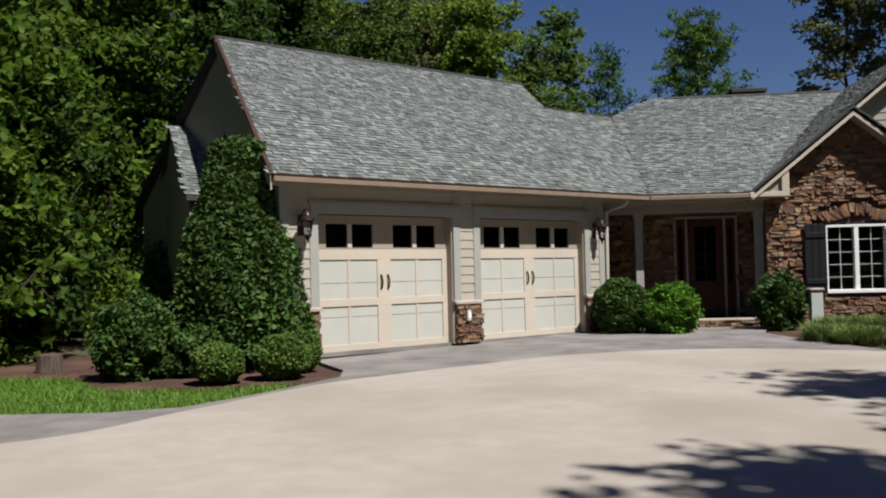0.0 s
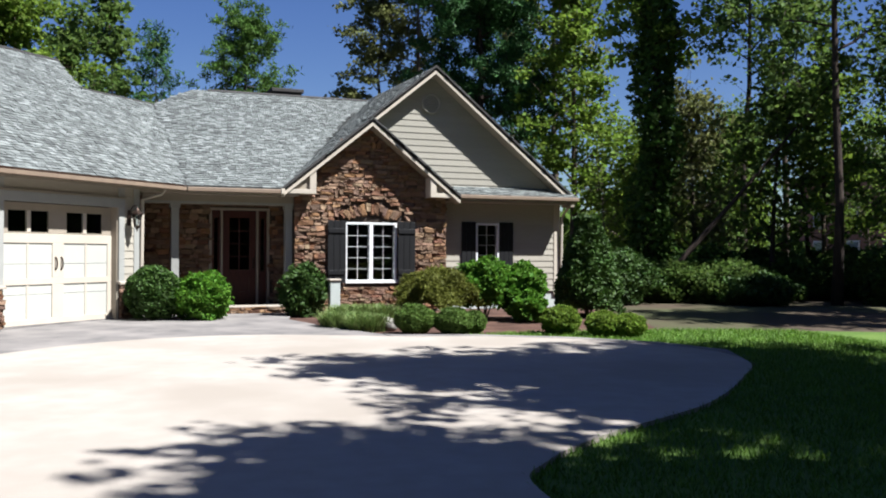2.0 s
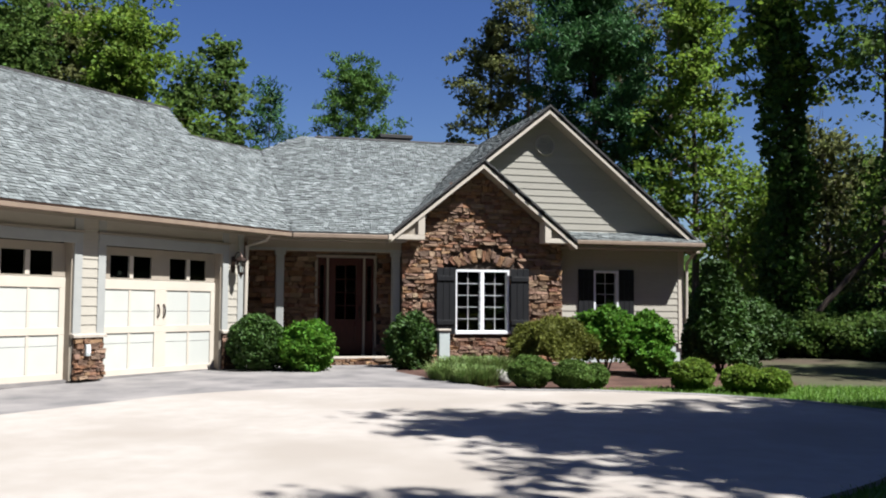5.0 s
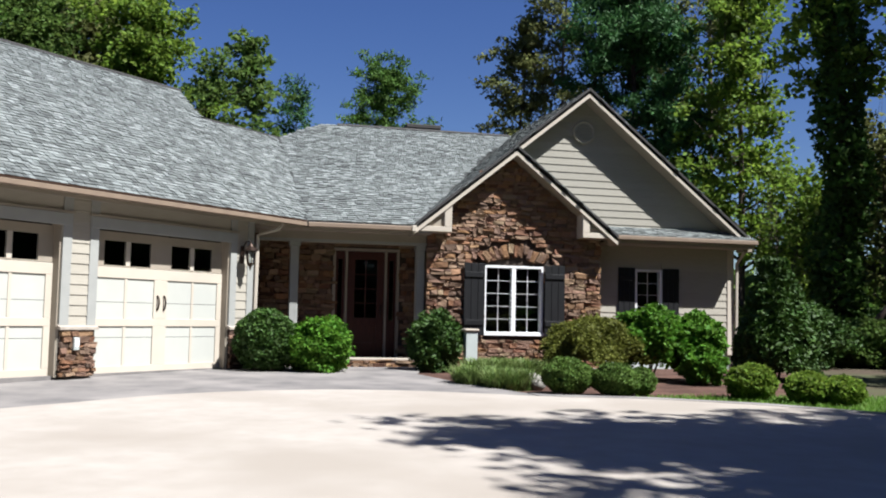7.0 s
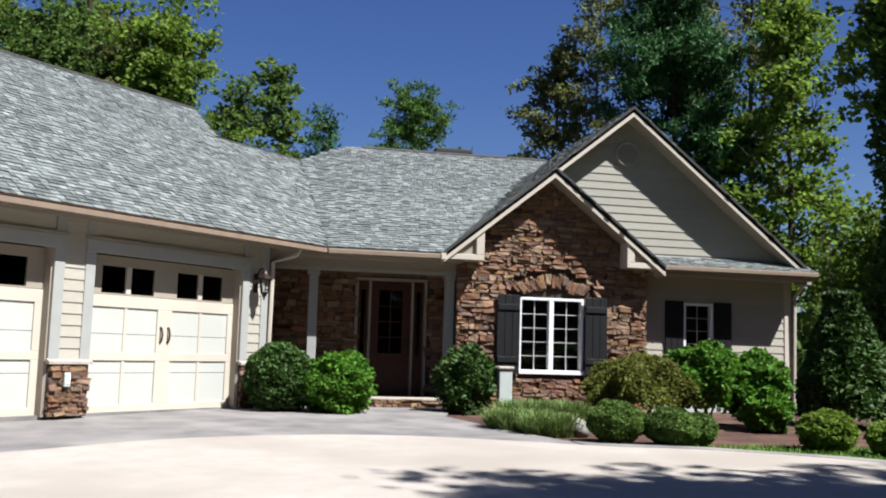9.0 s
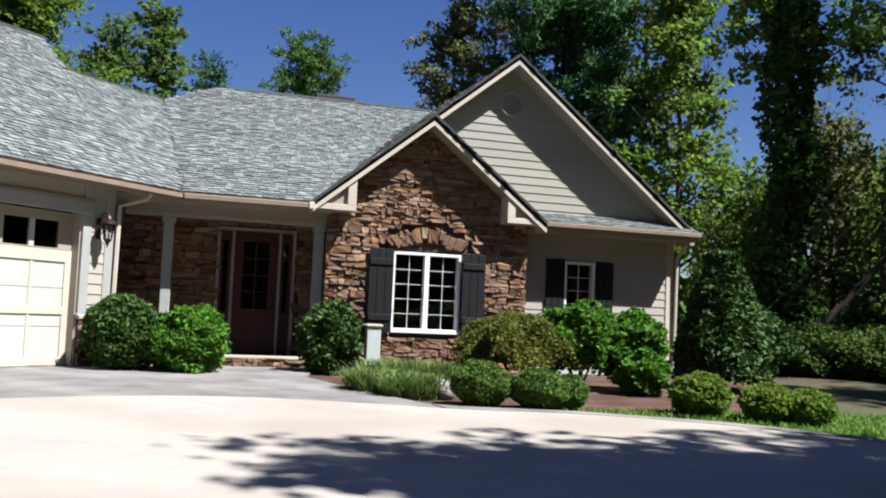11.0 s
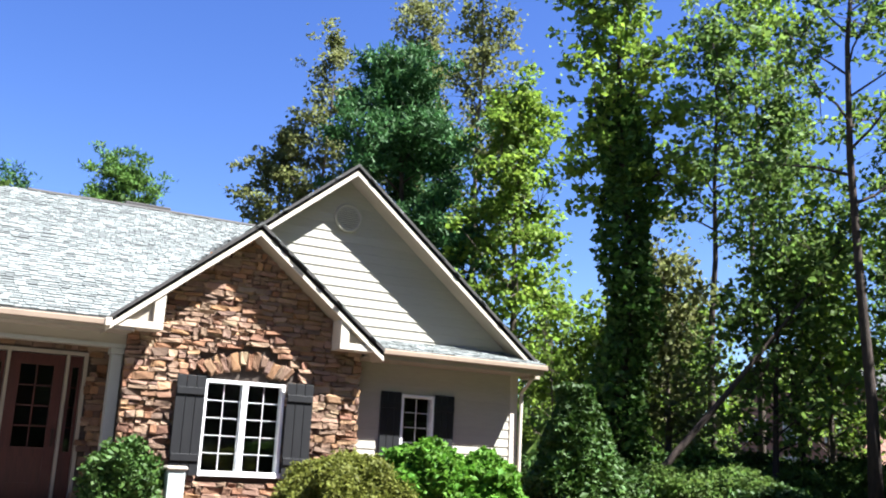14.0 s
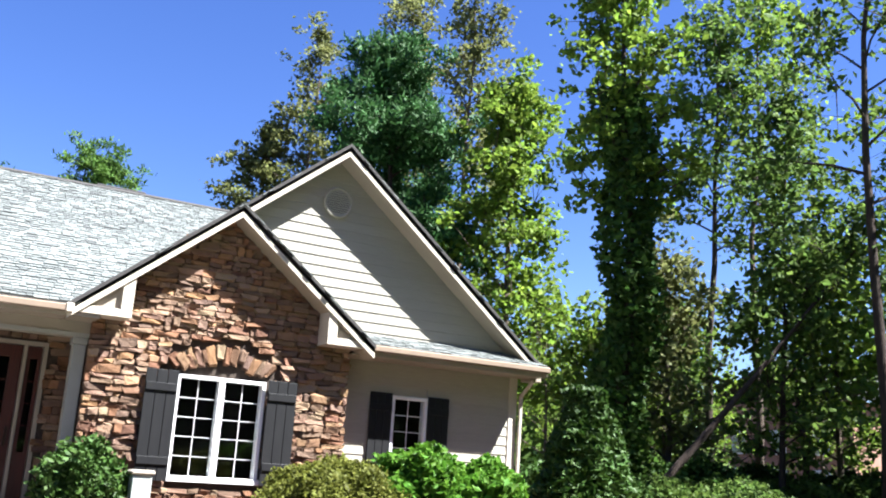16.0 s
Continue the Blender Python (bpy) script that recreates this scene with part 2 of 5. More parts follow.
def mesh_of(name, bm, mat, smooth=False):
    me = bpy.data.meshes.new(name)
    bm.to_mesh(me)
    bm.free()
    me.materials.append(mat)
    if smooth:
        for p in me.polygons:
            p.use_smooth = True
    return me


def under(ob, parent):
    ob.parent = parent
    ob.matrix_parent_inverse = Matrix.Translation(parent.location).inverted() if parent.type == "EMPTY" else Matrix()
    return ob


def part(name, bm, mat, parent, label="", smooth=False, m=None):
    """Links a bmesh (world coordinates, or by the pose m) as one mesh under a thing or part."""
    if m is not None:
        bm.transform(m)
    ob = under(new(name, mesh_of(name, bm, mat, smooth)), parent)
    return tagged(ob, label)


def thing(name, at, label, category, group="", kind=""):
    ob = new(name)
    ob.location, ob.empty_display_size = at, 0.2
    return tagged(ob, label, category, group, kind)


def structure(name, bm, mat, label, category, m=None):
    if m is not None:
        bm.transform(m)
    return tagged(new(name, mesh_of(name, bm, mat)), label, category, "", "structure")


def quads(name, verts, mat):
    """One mesh of loose four-cornered faces, from an (n, 4, 3) array."""
    verts = np.asarray(verts, float)
    me = bpy.data.meshes.new(name)
    me.from_pydata(verts.reshape(-1, 3).tolist(), [], np.arange(len(verts) * 4).reshape(-1, 4).tolist())
    me.materials.append(mat)
    return me


def gz(y):
    """Height of the ground, which falls gently away from the house."""
    return 0.02 * (max(y, -42.0) + 2) if y < -2 else 0.0


# ---- frame of the garage wing, which stands at 45 degrees to the house ----
EX, EY, EAVE = 2.36, -0.48, 2.96
S2 = math.sqrt(0.5)
GM = Matrix(((S2, -S2, 0, EX), (S2, S2, 0, EY), (0, 0, 1, 0), (0, 0, 0, 1)))


def gpt(s, off, z):
    return tuple(GM @ Vector((s, off, z)))


# ---- ground ----
def sheet(name, outline, lift, mat, label, category, depth=0.0):
    bm = bmesh.new()
    bm.faces.new([bm.verts.new((x, y, 0)) for x, y in outline])
    for cut in (-2.0, -42.0):
        bmesh.ops.bisect_plane(bm, geom=bm.verts[:] + bm.edges[:] + bm.faces[:], plane_co=(0, cut, 0), plane_no=(0, 1, 0))
    if depth:
        made = bmesh.ops.extrude_face_region(bm, geom=bm.faces[:])
        for v in [g for g in made["geom"] if isinstance(g, bmesh.types.BMVert)]:
            v.co.z += depth
    for v in bm.verts:
        v.co.z += gz(v.co.y) + lift
    bmesh.ops.recalc_face_normals(bm, faces=bm.faces[:])
    bmesh.ops.triangulate(bm, faces=bm.faces[:])
    return structure(name, bm, mat, label, category)


def smooth_line(points, n=6):
    """A rounded line through the points (Catmull-Rom)."""
    p = [np.array(q, float) for q in points]
    p = [2 * p[0] - p[1]] + p + [2 * p[-1] - p[-2]]
    out = []
    for a, b, c, d in zip(p, p[1:], p[2:], p[3:]):
        for i in range(n):
            t = i / n
            out.append(tuple(0.5 * (2 * b + (c - a) * t + (2 * a - 5 * b + 4 * c - d) * t * t + (3 * b - a - 3 * c + d) * t ** 3)))
    return out + [tuple(p[-2])]


sheet("ground", [(-600, -400), (600, -400), (600, 600), (-600, 600)], -0.06, SOIL, "brown forest floor with leaf litter under the trees", "ground")
EDGE = smooth_line([(-14, -17.2), (-9, -14.8), (-5.45, -13.15), (-4.3, -11.3), (-3.3, -9.3), (-2.3, -8.2), (-1.15, -7.15), (0, -6.15), (1.4, -5.55), (2.8, -5.4), (4.1, -5.75),
                    (5.6, -6.4), (7.0, -6.75), (8.4, -7.6), (9.4, -8.7), (9.8, -9.9), (9.4, -11.2), (8.5, -12.2), (6.6, -13.9), (4.6, -15.0), (3.5, -15.8), (3.0, -16.6), (3.0, -19), (4.0, -24), (4.5, -40)])
sheet("driveway", EDGE + [(-14, -40)], -0.07, CONCRETE, "pale sunlit concrete turnaround driveway with stains", "driveway", 0.075)
APRON_LINE = EDGE[:6 * 11 + 1]
sheet("apron", APRON_LINE + [(5.2, -5.6), (4.7, -4.2), (4.3, -2.4), (4.9, -0.3), (1.5, -0.3), gpt(-1.2, 0.6, 0)[:2], gpt(-8.45, 0.6, 0)[:2], (-3.2, -7.6), (-3.1, -8.4),
       (-3.45, -9.15), (-3.9, -10.1), (-4.45, -11.0), (-5.3, -11.35), (-6.6, -11.4), (-9, -12.3), (-14, -14.6)], -0.07, APRON, "grey stamped concrete apron before the garage", "pavement", 0.07)
sheet("kerb_band", EDGE[6 * 11 - 1:6 * 16 + 1] + [(10.1, -9.8), (9.65, -8.5), (8.5, -7.3), (7.0, -6.45), (5.6, -6.1), (5.3, -5.9)], -0.07, APRON, "narrow grey concrete band edging the driveway", "kerb", 0.08)
LAWN_L = [(-3.45, -9.15), (-3.9, -10.1), (-4.45, -11.0), (-5.3, -11.35), (-6.6, -11.4), (-9, -12.3), (-16, -15.5), (-20, -13), (-14, -8.6), (-9.2, -7.6), (-7.3, -8.0), (-6.2, -9.3), (-4.6, -9.35), (-3.8, -8.9)]
LAWN_R = [(6.6, -6.25), (7.0, -6.45), (8.5, -7.3), (9.65, -8.5), (10.1, -9.8), (9.6, -11.1)] + EDGE[6 * 16 + 1:] + [(24, -40), (24, -11.5), (17, -8.4), (13.4, -6.8), (11.4, -6.25), (11.2, -6.2), (8.5, -5.9)]
sheet("lawn_left", LAWN_L, -0.045, LAWN, "bright mown lawn in the sun", "lawn")
sheet("lawn_right", LAWN_R, -0.045, LAWN, "mown lawn half shaded by the trees", "lawn")
sheet("mulch_bed_left", [(-3.1, -8.4), (-3.5, -9.1), (-3.8, -8.9), (-4.6, -9.35), (-6.2, -9.3), (-7.3, -8.0), (-9.2, -7.6), (-12, -7.8), (-12, -5.6), (-7, -4.0), (-4.2, -6.2), (-3.2, -7.6)], -0.04, MULCH, "red-brown mulch bed by the garage", "mulch")
sheet("mulch_bed_front", [(4.3, -2.4), (4.7, -4.2), (5.2, -5.6), (5.6, -6.1), (6.6, -6.25), (8.5, -5.9), (11.2, -6.2), (12.0, -4.5), (13.4, 0.6), (4.95, 0.3), (4.9, -0.3)], -0.038, MULCH, "red-brown mulch bed before the house", "mulch")


# ---- garage wing ----
DOORS = ((-8.41, -5.42), (-4.74, -1.73))
HEAD = 2.40
wall = boxes((-9.15, -8.41, 0.42, 0.62, 0, 2.84), (-5.42, -4.74, 0.42, 0.62, 0, 2.84), (-1.73, -1.1, 0.42, 0.62, 0, 2.84), (-8.41, -5.42, 0.42, 0.62, HEAD, 2.84), (-4.74, -1.73, 0.42, 0.62, HEAD, 2.84))
wall_garage = structure("wall_garage_front", wall, SIDING, "beige garage front wall with two door openings", "wall", GM)
GK, GRIDGE = 0.72, 4.62
GTOP = EAVE + GK * GRIDGE
bm = bmesh.new()
prism(bm, [(-9.15, 0.62, 0), (-7.95, GRIDGE, 0), (-7.95, GRIDGE, GTOP - 0.15), (-9.15, 0.62, 3.15)], (0.2, 0, 0))
prism(bm, [(-7.95, GRIDGE, 0), (-7.95, 8.8, 0), (-7.95, 8.8, 3.05), (-7.95, GRIDGE, GTOP - 0.15)], (0.2, 0, 0))
structure("wall_garage_gable", bm, GABLE, "beige gable wall at the end of the garage, its shade deepened in the paint", "wall", GM)
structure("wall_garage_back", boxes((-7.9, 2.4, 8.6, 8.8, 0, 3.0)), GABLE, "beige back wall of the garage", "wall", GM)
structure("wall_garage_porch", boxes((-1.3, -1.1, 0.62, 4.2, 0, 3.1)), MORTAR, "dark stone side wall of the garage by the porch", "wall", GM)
structure("garage_soffit", boxes((-9.35, -0.25, 0.03, 0.42, 2.84, 2.87)), TRIM, "beige soffit under the garage eave", "soffit", GM)
# two black sheets added so that the door glass looks dark
structure("garage_backing", boxes((-8.7, -1.35, 2.5, 2.6, 0.03, 2.7)), DARK, "added black sheet that keeps the garage door glass dark", "wall", GM)
structure("garage_ceiling", boxes((-8.7, -1.35, 0.63, 2.49, 2.66, 2.7)), DARK, "added black sheet over the space behind the garage doors", "ceiling", GM)
structure("floor_garage", boxes((-8.95, -1.4, 0.5, 8.6, -0.05, 0.02)), APRON, "grey garage floor slab", "floor", GM)


def garage_door(s0, s1):
    """An overhead door of four sections in carriage style."""
    w = s1 - s0
    door = thing("garage_door", gpt((s0 + s1) / 2, 0.60, 0), "closed cream overhead garage door in carriage style", "garage door", "garage doors")
    y0, y1 = 0.60, 0.65
    for i in range(4):
        z0, z1 = 0.015 + i * 0.592, 0.015 + (i + 1) * 0.592 - 0.008
        if i < 3:
            part("door_section", boxes((s0 + 0.02, s1 - 0.02, y0, y1, z0, z1)), DOOR_PANEL, door, m=GM)
        else:
            bars = [(s0 + 0.02, s1 - 0.02, y0, y1, z0, z0 + 0.02), (s0 + 0.02, s1 - 0.02, y0, y1, z1 - 0.15, z1)]
            for a, b in ((0.02, 0.28), (1.27, w - 1.27), (w - 0.28, w - 0.02)):
                bars.append((s0 + a, s0 + b, y0, y1, z0 + 0.02, z1 - 0.15))
            # the eave's shade on this section is put in by its darker paint
            part("window_section", boxes(*bars), TRIM, door, "top section with window openings, eave shade put into its darker paint", m=GM)
            for a in (0.28, w - 1.27):
                pane = part("pane", boxes((s0 + a, s0 + a + 0.99, y0 + 0.02, y0 + 0.028, z0 + 0.02, z1 - 0.15)), GLASS, door, "dark glass pane", m=GM)
                pane.visible_shadow = False
                part("glazing_bar", boxes((s0 + a + 0.45, s0 + a + 0.54, y0 - 0.005, y0 + 0.05, z0 + 0.02, z1 - 0.15)), CREAM, door, m=GM)
    rails = [(0.02, w - 0.02, 0.01, 0.13), (0.02, w - 0.02, 0.79, 0.92), (0.02, w - 0.02, 1.60, 1.78)]
    for a, b, c, d in rails:
        part("rail", boxes((s0 + a, s0 + b, y0 - 0.022, y0, c, d), bevel=0.004), CREAM, door, m=GM)
    for a, b in ((0.02, 0.14), (w / 2 - 0.15, w / 2 + 0.15), (w - 0.14, w - 0.02)):
        for c, d in ((0.13, 0.79), (0.92, 1.60)):
            part("stile", boxes((s0 + a, s0 + b, y0 - 0.022, y0, c, d), bevel=0.004), CREAM, door, m=GM)
    for a in (0.14 + (w / 2 - 0.29) / 2, w / 2 + 0.15 + (w / 2 - 0.29) / 2):
        for c, d in ((0.13, 0.79), (0.92, 1.60)):
            part("muntin", boxes((s0 + a - 0.028, s0 + a + 0.028, y0 - 0.014, y0, c, d), bevel=0.003), CREAM, door, m=GM)
    for a in (-0.075, 0.075):
        bm = bmesh.new()
        c = (s0 + s1) / 2 + a
        tube(bm, [(c, y0 - 0.022, 1.08), (c, y0 - 0.06, 1.11), (c, y0 - 0.075, 1.20), (c, y0 - 0.06, 1.29), (c, y0 - 0.022, 1.32)], [0.022, 0.013, 0.016, 0.013, 0.022], 8)
        part("handle", bm, IRON, door, "black iron pull handle", True, GM)
    part("bottom_seal", boxes((s0 + 0.02, s1 - 0.02, y0, y1, 0.0, 0.015)), RIDGE, door, m=GM)
    # casing round the opening
    case = thing("door_casing", gpt((s0 + s1) / 2, 0.42, 0), "beige painted casing round the garage door opening", "door casing", "garage door casings")
    part("jamb", boxes((s0, s0 + 0.02, 0.44, 0.65, 0, HEAD)), TRIM, case, m=GM)
    part("jamb", boxes((s1 - 0.02, s1, 0.44, 0.65, 0, HEAD)), TRIM, case, m=GM)
    part("head_casing", boxes((s0 - 0.16, s1 + 0.16, 0.372, 0.42, HEAD - 0.02, HEAD + 0.17), bevel=0.006), PILASTER, case, m=GM)
    part("head_cap", boxes((s0 - 0.19, s1 + 0.19, 0.36, 0.42, HEAD + 0.173, HEAD + 0.21)), TRIM, case, m=GM)
    return door


for s0, s1 in DOORS:
    garage_door(s0, s1)


# ---- stones: four shapes of rough block, shared and stretched ----
def rough_block(seed):
    rnd = random.Random(seed)
    bm = bmesh.new()
    bmesh.ops.create_cube(bm, size=1)
    bmesh.ops.bevel(bm, geom=bm.edges[:], offset=0.12, segments=1, affect="EDGES")
    for v in bm.verts:
        if v.co.y < 0.2:
            v.co += Vector((rnd.uniform(-0.11, 0.11), rnd.uniform(-0.2, 0.22), rnd.uniform(-0.13, 0.13)))
    return bm


BLOCKS = [mesh_of("stone", rough_block(i), STONE) for i in range(10)]


def lay_stones(parent, x0, x1, z0, z1, inside, m=Matrix(), depth=0.09, singles=300, seed=1, face_y=0.0, small=1.0):
    """Rough ledge stone in uneven courses on the face y = face_y of the frame m; the first ones as pieces, the rest joined."""
    rnd = random.Random(seed)
    spots = []
    z = z0
    while z < z1:
        h = rnd.choice((0.06, 0.075, 0.09, 0.11, 0.14)) * small
        x = x0 - rnd.uniform(0, 0.2)
        while x < x1:
            w = rnd.choice((0.1, 0.14, 0.19, 0.25, 0.33)) * rnd.uniform(0.85, 1.2) * small
            a, b = max(x, x0), min(x + w, x1)
            if b - a > 0.05:
                split = h > 0.12 * small and rnd.random() < 0.35
                for za, zb in (((z, z + h * 0.5), (z + h * 0.5, z + h)) if split else ((z, z + h),)):
                    if inside((a + b) / 2, (za + zb) / 2):
                        spots.append((a, b, za, min(zb, z1 + 0.02)))
            x += w
        z += h
    rest = bmesh.new()
    for i, (a, b, c, d) in enumerate(spots):
        local = Matrix.LocRotScale(((a + b) / 2, face_y - rnd.uniform(0.0, 0.055), (c + d) / 2), Euler((rnd.uniform(-0.12, 0.12), rnd.uniform(-0.09, 0.09), rnd.uniform(-0.12, 0.12))),
                                   (max(b - a - 0.004, 0.03), depth, max(d - c - 0.003, 0.03)))
        if i < singles:
            ob = under(new("stone", BLOCKS[rnd.randrange(10)]), parent)
            ob.matrix_basis = m @ local
        else:
            before = len(rest.verts)
            rest.from_mesh(BLOCKS[rnd.randrange(10)])
            rest.verts.ensure_lookup_table()
            bmesh.ops.transform(rest, matrix=m @ local, verts=rest.verts[before:])
    if rest.verts:
        ob = part("stones", rest, STONES, parent)
        tagged(ob, kind="stuff")
    else:
        rest.free()


def clapboards(parent, rows, mat, m=Matrix(), face_y=0.0, depth=0.022):
    """Lapped boards: rows of (left at foot, right at foot, left at top, right at top, z0, z1), each a piece of its own."""
    for a, b, c, d, z0, z1 in rows:
        bm = bmesh.new()
        f, k = face_y - depth, face_y - 0.004
        low = [bm.verts.new(p) for p in ((a, f, z0), (b, f, z0), (d, k - 0.004, z1), (c, k - 0.004, z1))]
        back = [bm.verts.new(p) for p in ((a, face_y + 0.001, z0), (b, face_y + 0.001, z0), (d, face_y + 0.001, z1), (c, face_y + 0.001, z1))]
        bm.faces.new(low)
        for i in range(4):
            bm.faces.new((low[i], back[i], back[(i + 1) % 4], low[(i + 1) % 4]))
        bmesh.ops.recalc_face_normals(bm, faces=bm.faces[:])
        part("clapboard", bm, mat, parent, m=m)


def pier(s0, s1):
    """Siding and corner boards on a garage pier over a stone foot with a cap."""
    p = thing("garage_pier", gpt((s0 + s1) / 2, 0.42, 0), "beige lapped-siding pier with pale corner boards over a stone foot", "pier", "garage piers")
    part("corner_board", boxes((s0, s0 + 0.17, 0.385, 0.42, 0.80, 2.84), bevel=0.005), PILASTER, p, m=GM)
    part("corner_board", boxes((s1 - 0.17, s1, 0.385, 0.42, 0.80, 2.84), bevel=0.005), PILASTER, p, m=GM)
    rows = []
    z = 0.80
    while z < 2.8:
        rows.append((s0 + 0.17, s1 - 0.17, s0 + 0.17, s1 - 0.17, z, min(z + 0.165, 2.84)))
        z += 0.165
    clapboards(p, rows, SIDING, GM, 0.42)
    part("foot_core", boxes((s0 + 0.01, s1 - 0.01, 0.39, 0.42, 0, 0.74)), MORTAR, p, m=GM)
    cap = bmesh.new()
    prism(cap, [(s0 - 0.02, 0.325, 0.74), (s0 - 0.02, 0.42, 0.74), (s0 - 0.02, 0.42, 0.82), (s0 - 0.02, 0.325, 0.78)], (s1 - s0 + 0.04, 0, 0))
    part("cap_stone", cap, CAP, p, "pale sloped cap stone", m=GM)
    lay_stones(p, s0 + 0.01, s1 - 0.01, 0.01, 0.73, lambda x, z: True, GM, 0.08, 60, seed=int(abs(s0) * 10), face_y=0.40, small=0.85)
    return p


pier(-9.15, -8.41)
pier(-5.42, -4.74)
pier(-1.73, -1.1)


def wall_lantern(s):
    lamp = thing("wall_lantern", gpt(s, 0.38, 2.1), "dark bronze carriage lantern fixed to the garage pier", "wall lamp", "garage lanterns")
    part("back_plate", boxes((s - 0.055, s + 0.055, 0.355, 0.385, 2.0, 2.34), bevel=0.012), IRON, lamp, m=GM)
    bm = bmesh.new()
    tube(bm, [(s, 0.36, 2.3), (s, 0.28, 2.42), (s, 0.19, 2.43), (s, 0.16, 2.38)], [0.012] * 4, 6)
    part("arm", bm, IRON, lamp, smooth=True, m=GM)
    bm = bmesh.new()
    lathe(bm, [(0.005, 0.16), (0.03, 0.13), (0.05, 0.09), (0.13, 0.03), (0.135, 0.0), (0.11, -0.005)], (s, 0.16, 2.24), 8)
    part("roof", bm, IRON, lamp, m=GM)
    bm = bmesh.new()
    lathe(bm, [(0.09, 0.235), (0.055, 0.0)], (s, 0.16, 2.0), 8)
    part("glass", bm, GLASS, lamp, m=GM).visible_shadow = False
    for i in range(6):
        q = i * math.pi / 3
        bm = bmesh.new()
        tube(bm, [(s + 0.058 * math.cos(q), 0.16 + 0.058 * math.sin(q), 2.0), (s + 0.10 * math.cos(q), 0.16 + 0.10 * math.sin(q), 2.24)], [0.008, 0.008], 4)
        part("bar", bm, IRON, lamp, m=GM)
    bm = bmesh.new()
    lathe(bm, [(0.065, 0.06), (0.065, 0.04), (0.035, 0.0), (0.012, -0.05), (0.016, -0.065), (0.003, -0.08)], (s, 0.16, 1.95), 8)
    part("finial", bm, IRON, lamp, m=GM)


wall_lantern(-8.76)
wall_lantern(-1.44)
outlet = thing("outdoor_outlet", gpt(-5.15, 0.3, 0.5), "grey weatherproof outlet box on the stone pier foot", "outlet")
part("cover", boxes((-5.2, -5.1, 0.285, 0.36, 0.42, 0.62), bevel=0.01), BOX_GREY, outlet, m=GM)
part("flap", boxes((-5.185, -5.115, 0.276, 0.285, 0.47, 0.58)), WHITE, outlet, m=GM)


# ---- roofs ----
def slope_plane(points, thick=0.1):
    """A roof slab from its top outline."""
    bm = bmesh.new()
    return prism(bm, points, Vector((0, 0, -thick)))


def inside_outline(poly, x, y):
    hit = False
    for (x0, y0), (x1, y1) in zip(poly, poly[1:] + poly[:1]):
        if (y0 > y) != (y1 > y) and x < (x1 - x0) * (y - y0) / (y1 - y0) + x0:
            hit = not hit
    return hit


def shingle_mesh():
    bm = bmesh.new()
    v = [bm.verts.new(p) for p in ((-0.5, 0, -0.004), (0.5, 0, -0.004), (0.5, 1, -0.004), (-0.5, 1, -0.004), (-0.5, 0, 0.016), (0.5, 0, 0.016), (0.5, 1, 0.002), (-0.5, 1, 0.002))]
    for f in ((4, 5, 6, 7), (0, 1, 5, 4), (1, 2, 6, 5), (3, 0, 4, 7)):
        bm.faces.new([v[i] for i in f])
    return mesh_of("shingle", bm, SHINGLE)


TAB = shingle_mesh()
TAB_V = np.array([tuple(v.co) for v in TAB.vertices])
TAB_F = [tuple(p.vertices) for p in TAB.polygons]


def lay_shingles(parent, m, outline, singles=260, seed=3):
    """Shingle tabs on the plane of m (x along the eave, y up the slope), inside the outline; the lowest are pieces, the rest joined."""
    rnd = random.Random(seed)
    xs, ys = [p[0] for p in outline], [p[1] for p in outline]
    verts, faces, count = [], [], 0
    row, step = min(ys), 0.108
    while row < max(ys):
        x = min(xs) - rnd.uniform(0, 0.3)
        while x < max(xs):
            w = rnd.choice((0.09, 0.11, 0.13, 0.16, 0.2))
            if inside_outline(outline, x + w / 2, row + step * 0.5):
                lift = rnd.choice((0.0, 0.0, 0.004, 0.008))
                local = Matrix.LocRotScale((x + w / 2, row - rnd.choice((0, 0, 0.006)), lift), None, (w - 0.01, step + 0.02, 1.0))
                if count < singles:
                    ob = under(new("shingle", TAB), parent)
                    ob.matrix_basis = m @ local
                else:
                    full = np.array(m @ local)
                    at = len(verts)
                    verts.extend((TAB_V @ full[:3, :3].T + full[:3, 3]).tolist())
                    faces.extend([tuple(i + at for i in f) for f in TAB_F])
                count += 1
            x += w
        row += step
    if verts:
        me = bpy.data.meshes.new("shingles")
        me.from_pydata(verts, [], faces)
        me.materials.append(SHINGLES)
        tagged(under(new("shingles", me), parent), kind="stuff")


def plane_frame(origin, along, up):
    a, u = Vector(along).normalized(), Vector(up).normalized()
    n = a.cross(u)
    return Matrix(((a.x, u.x, n.x, origin[0]), (a.y, u.y, n.y, origin[1]), (a.z, u.z, n.z, origin[2]), (0, 0, 0, 1)))


def flat(m, points):
    inv = m.inverted()
    return [tuple((inv @ Vector(p))[:2]) for p in points]


def roof(name, points, along, up, label, singles=260, seed=3, thick=0.1):
    base = structure(name, slope_plane(points, thick), ROOF_FELT, label, "roof")
    m = plane_frame(points[0], along, up)
    lay_shingles(base, m, flat(m, points), singles, seed)
    return base


VT_S, VT_OFF = 2.9, 3.45
VT = Vector(gpt(VT_S, VT_OFF, EAVE + GK * VT_OFF))
MK = (VT.z - EAVE) / (VT.y - EY)
RY = 5.19
RZ = EAVE + MK * (RY - EY)
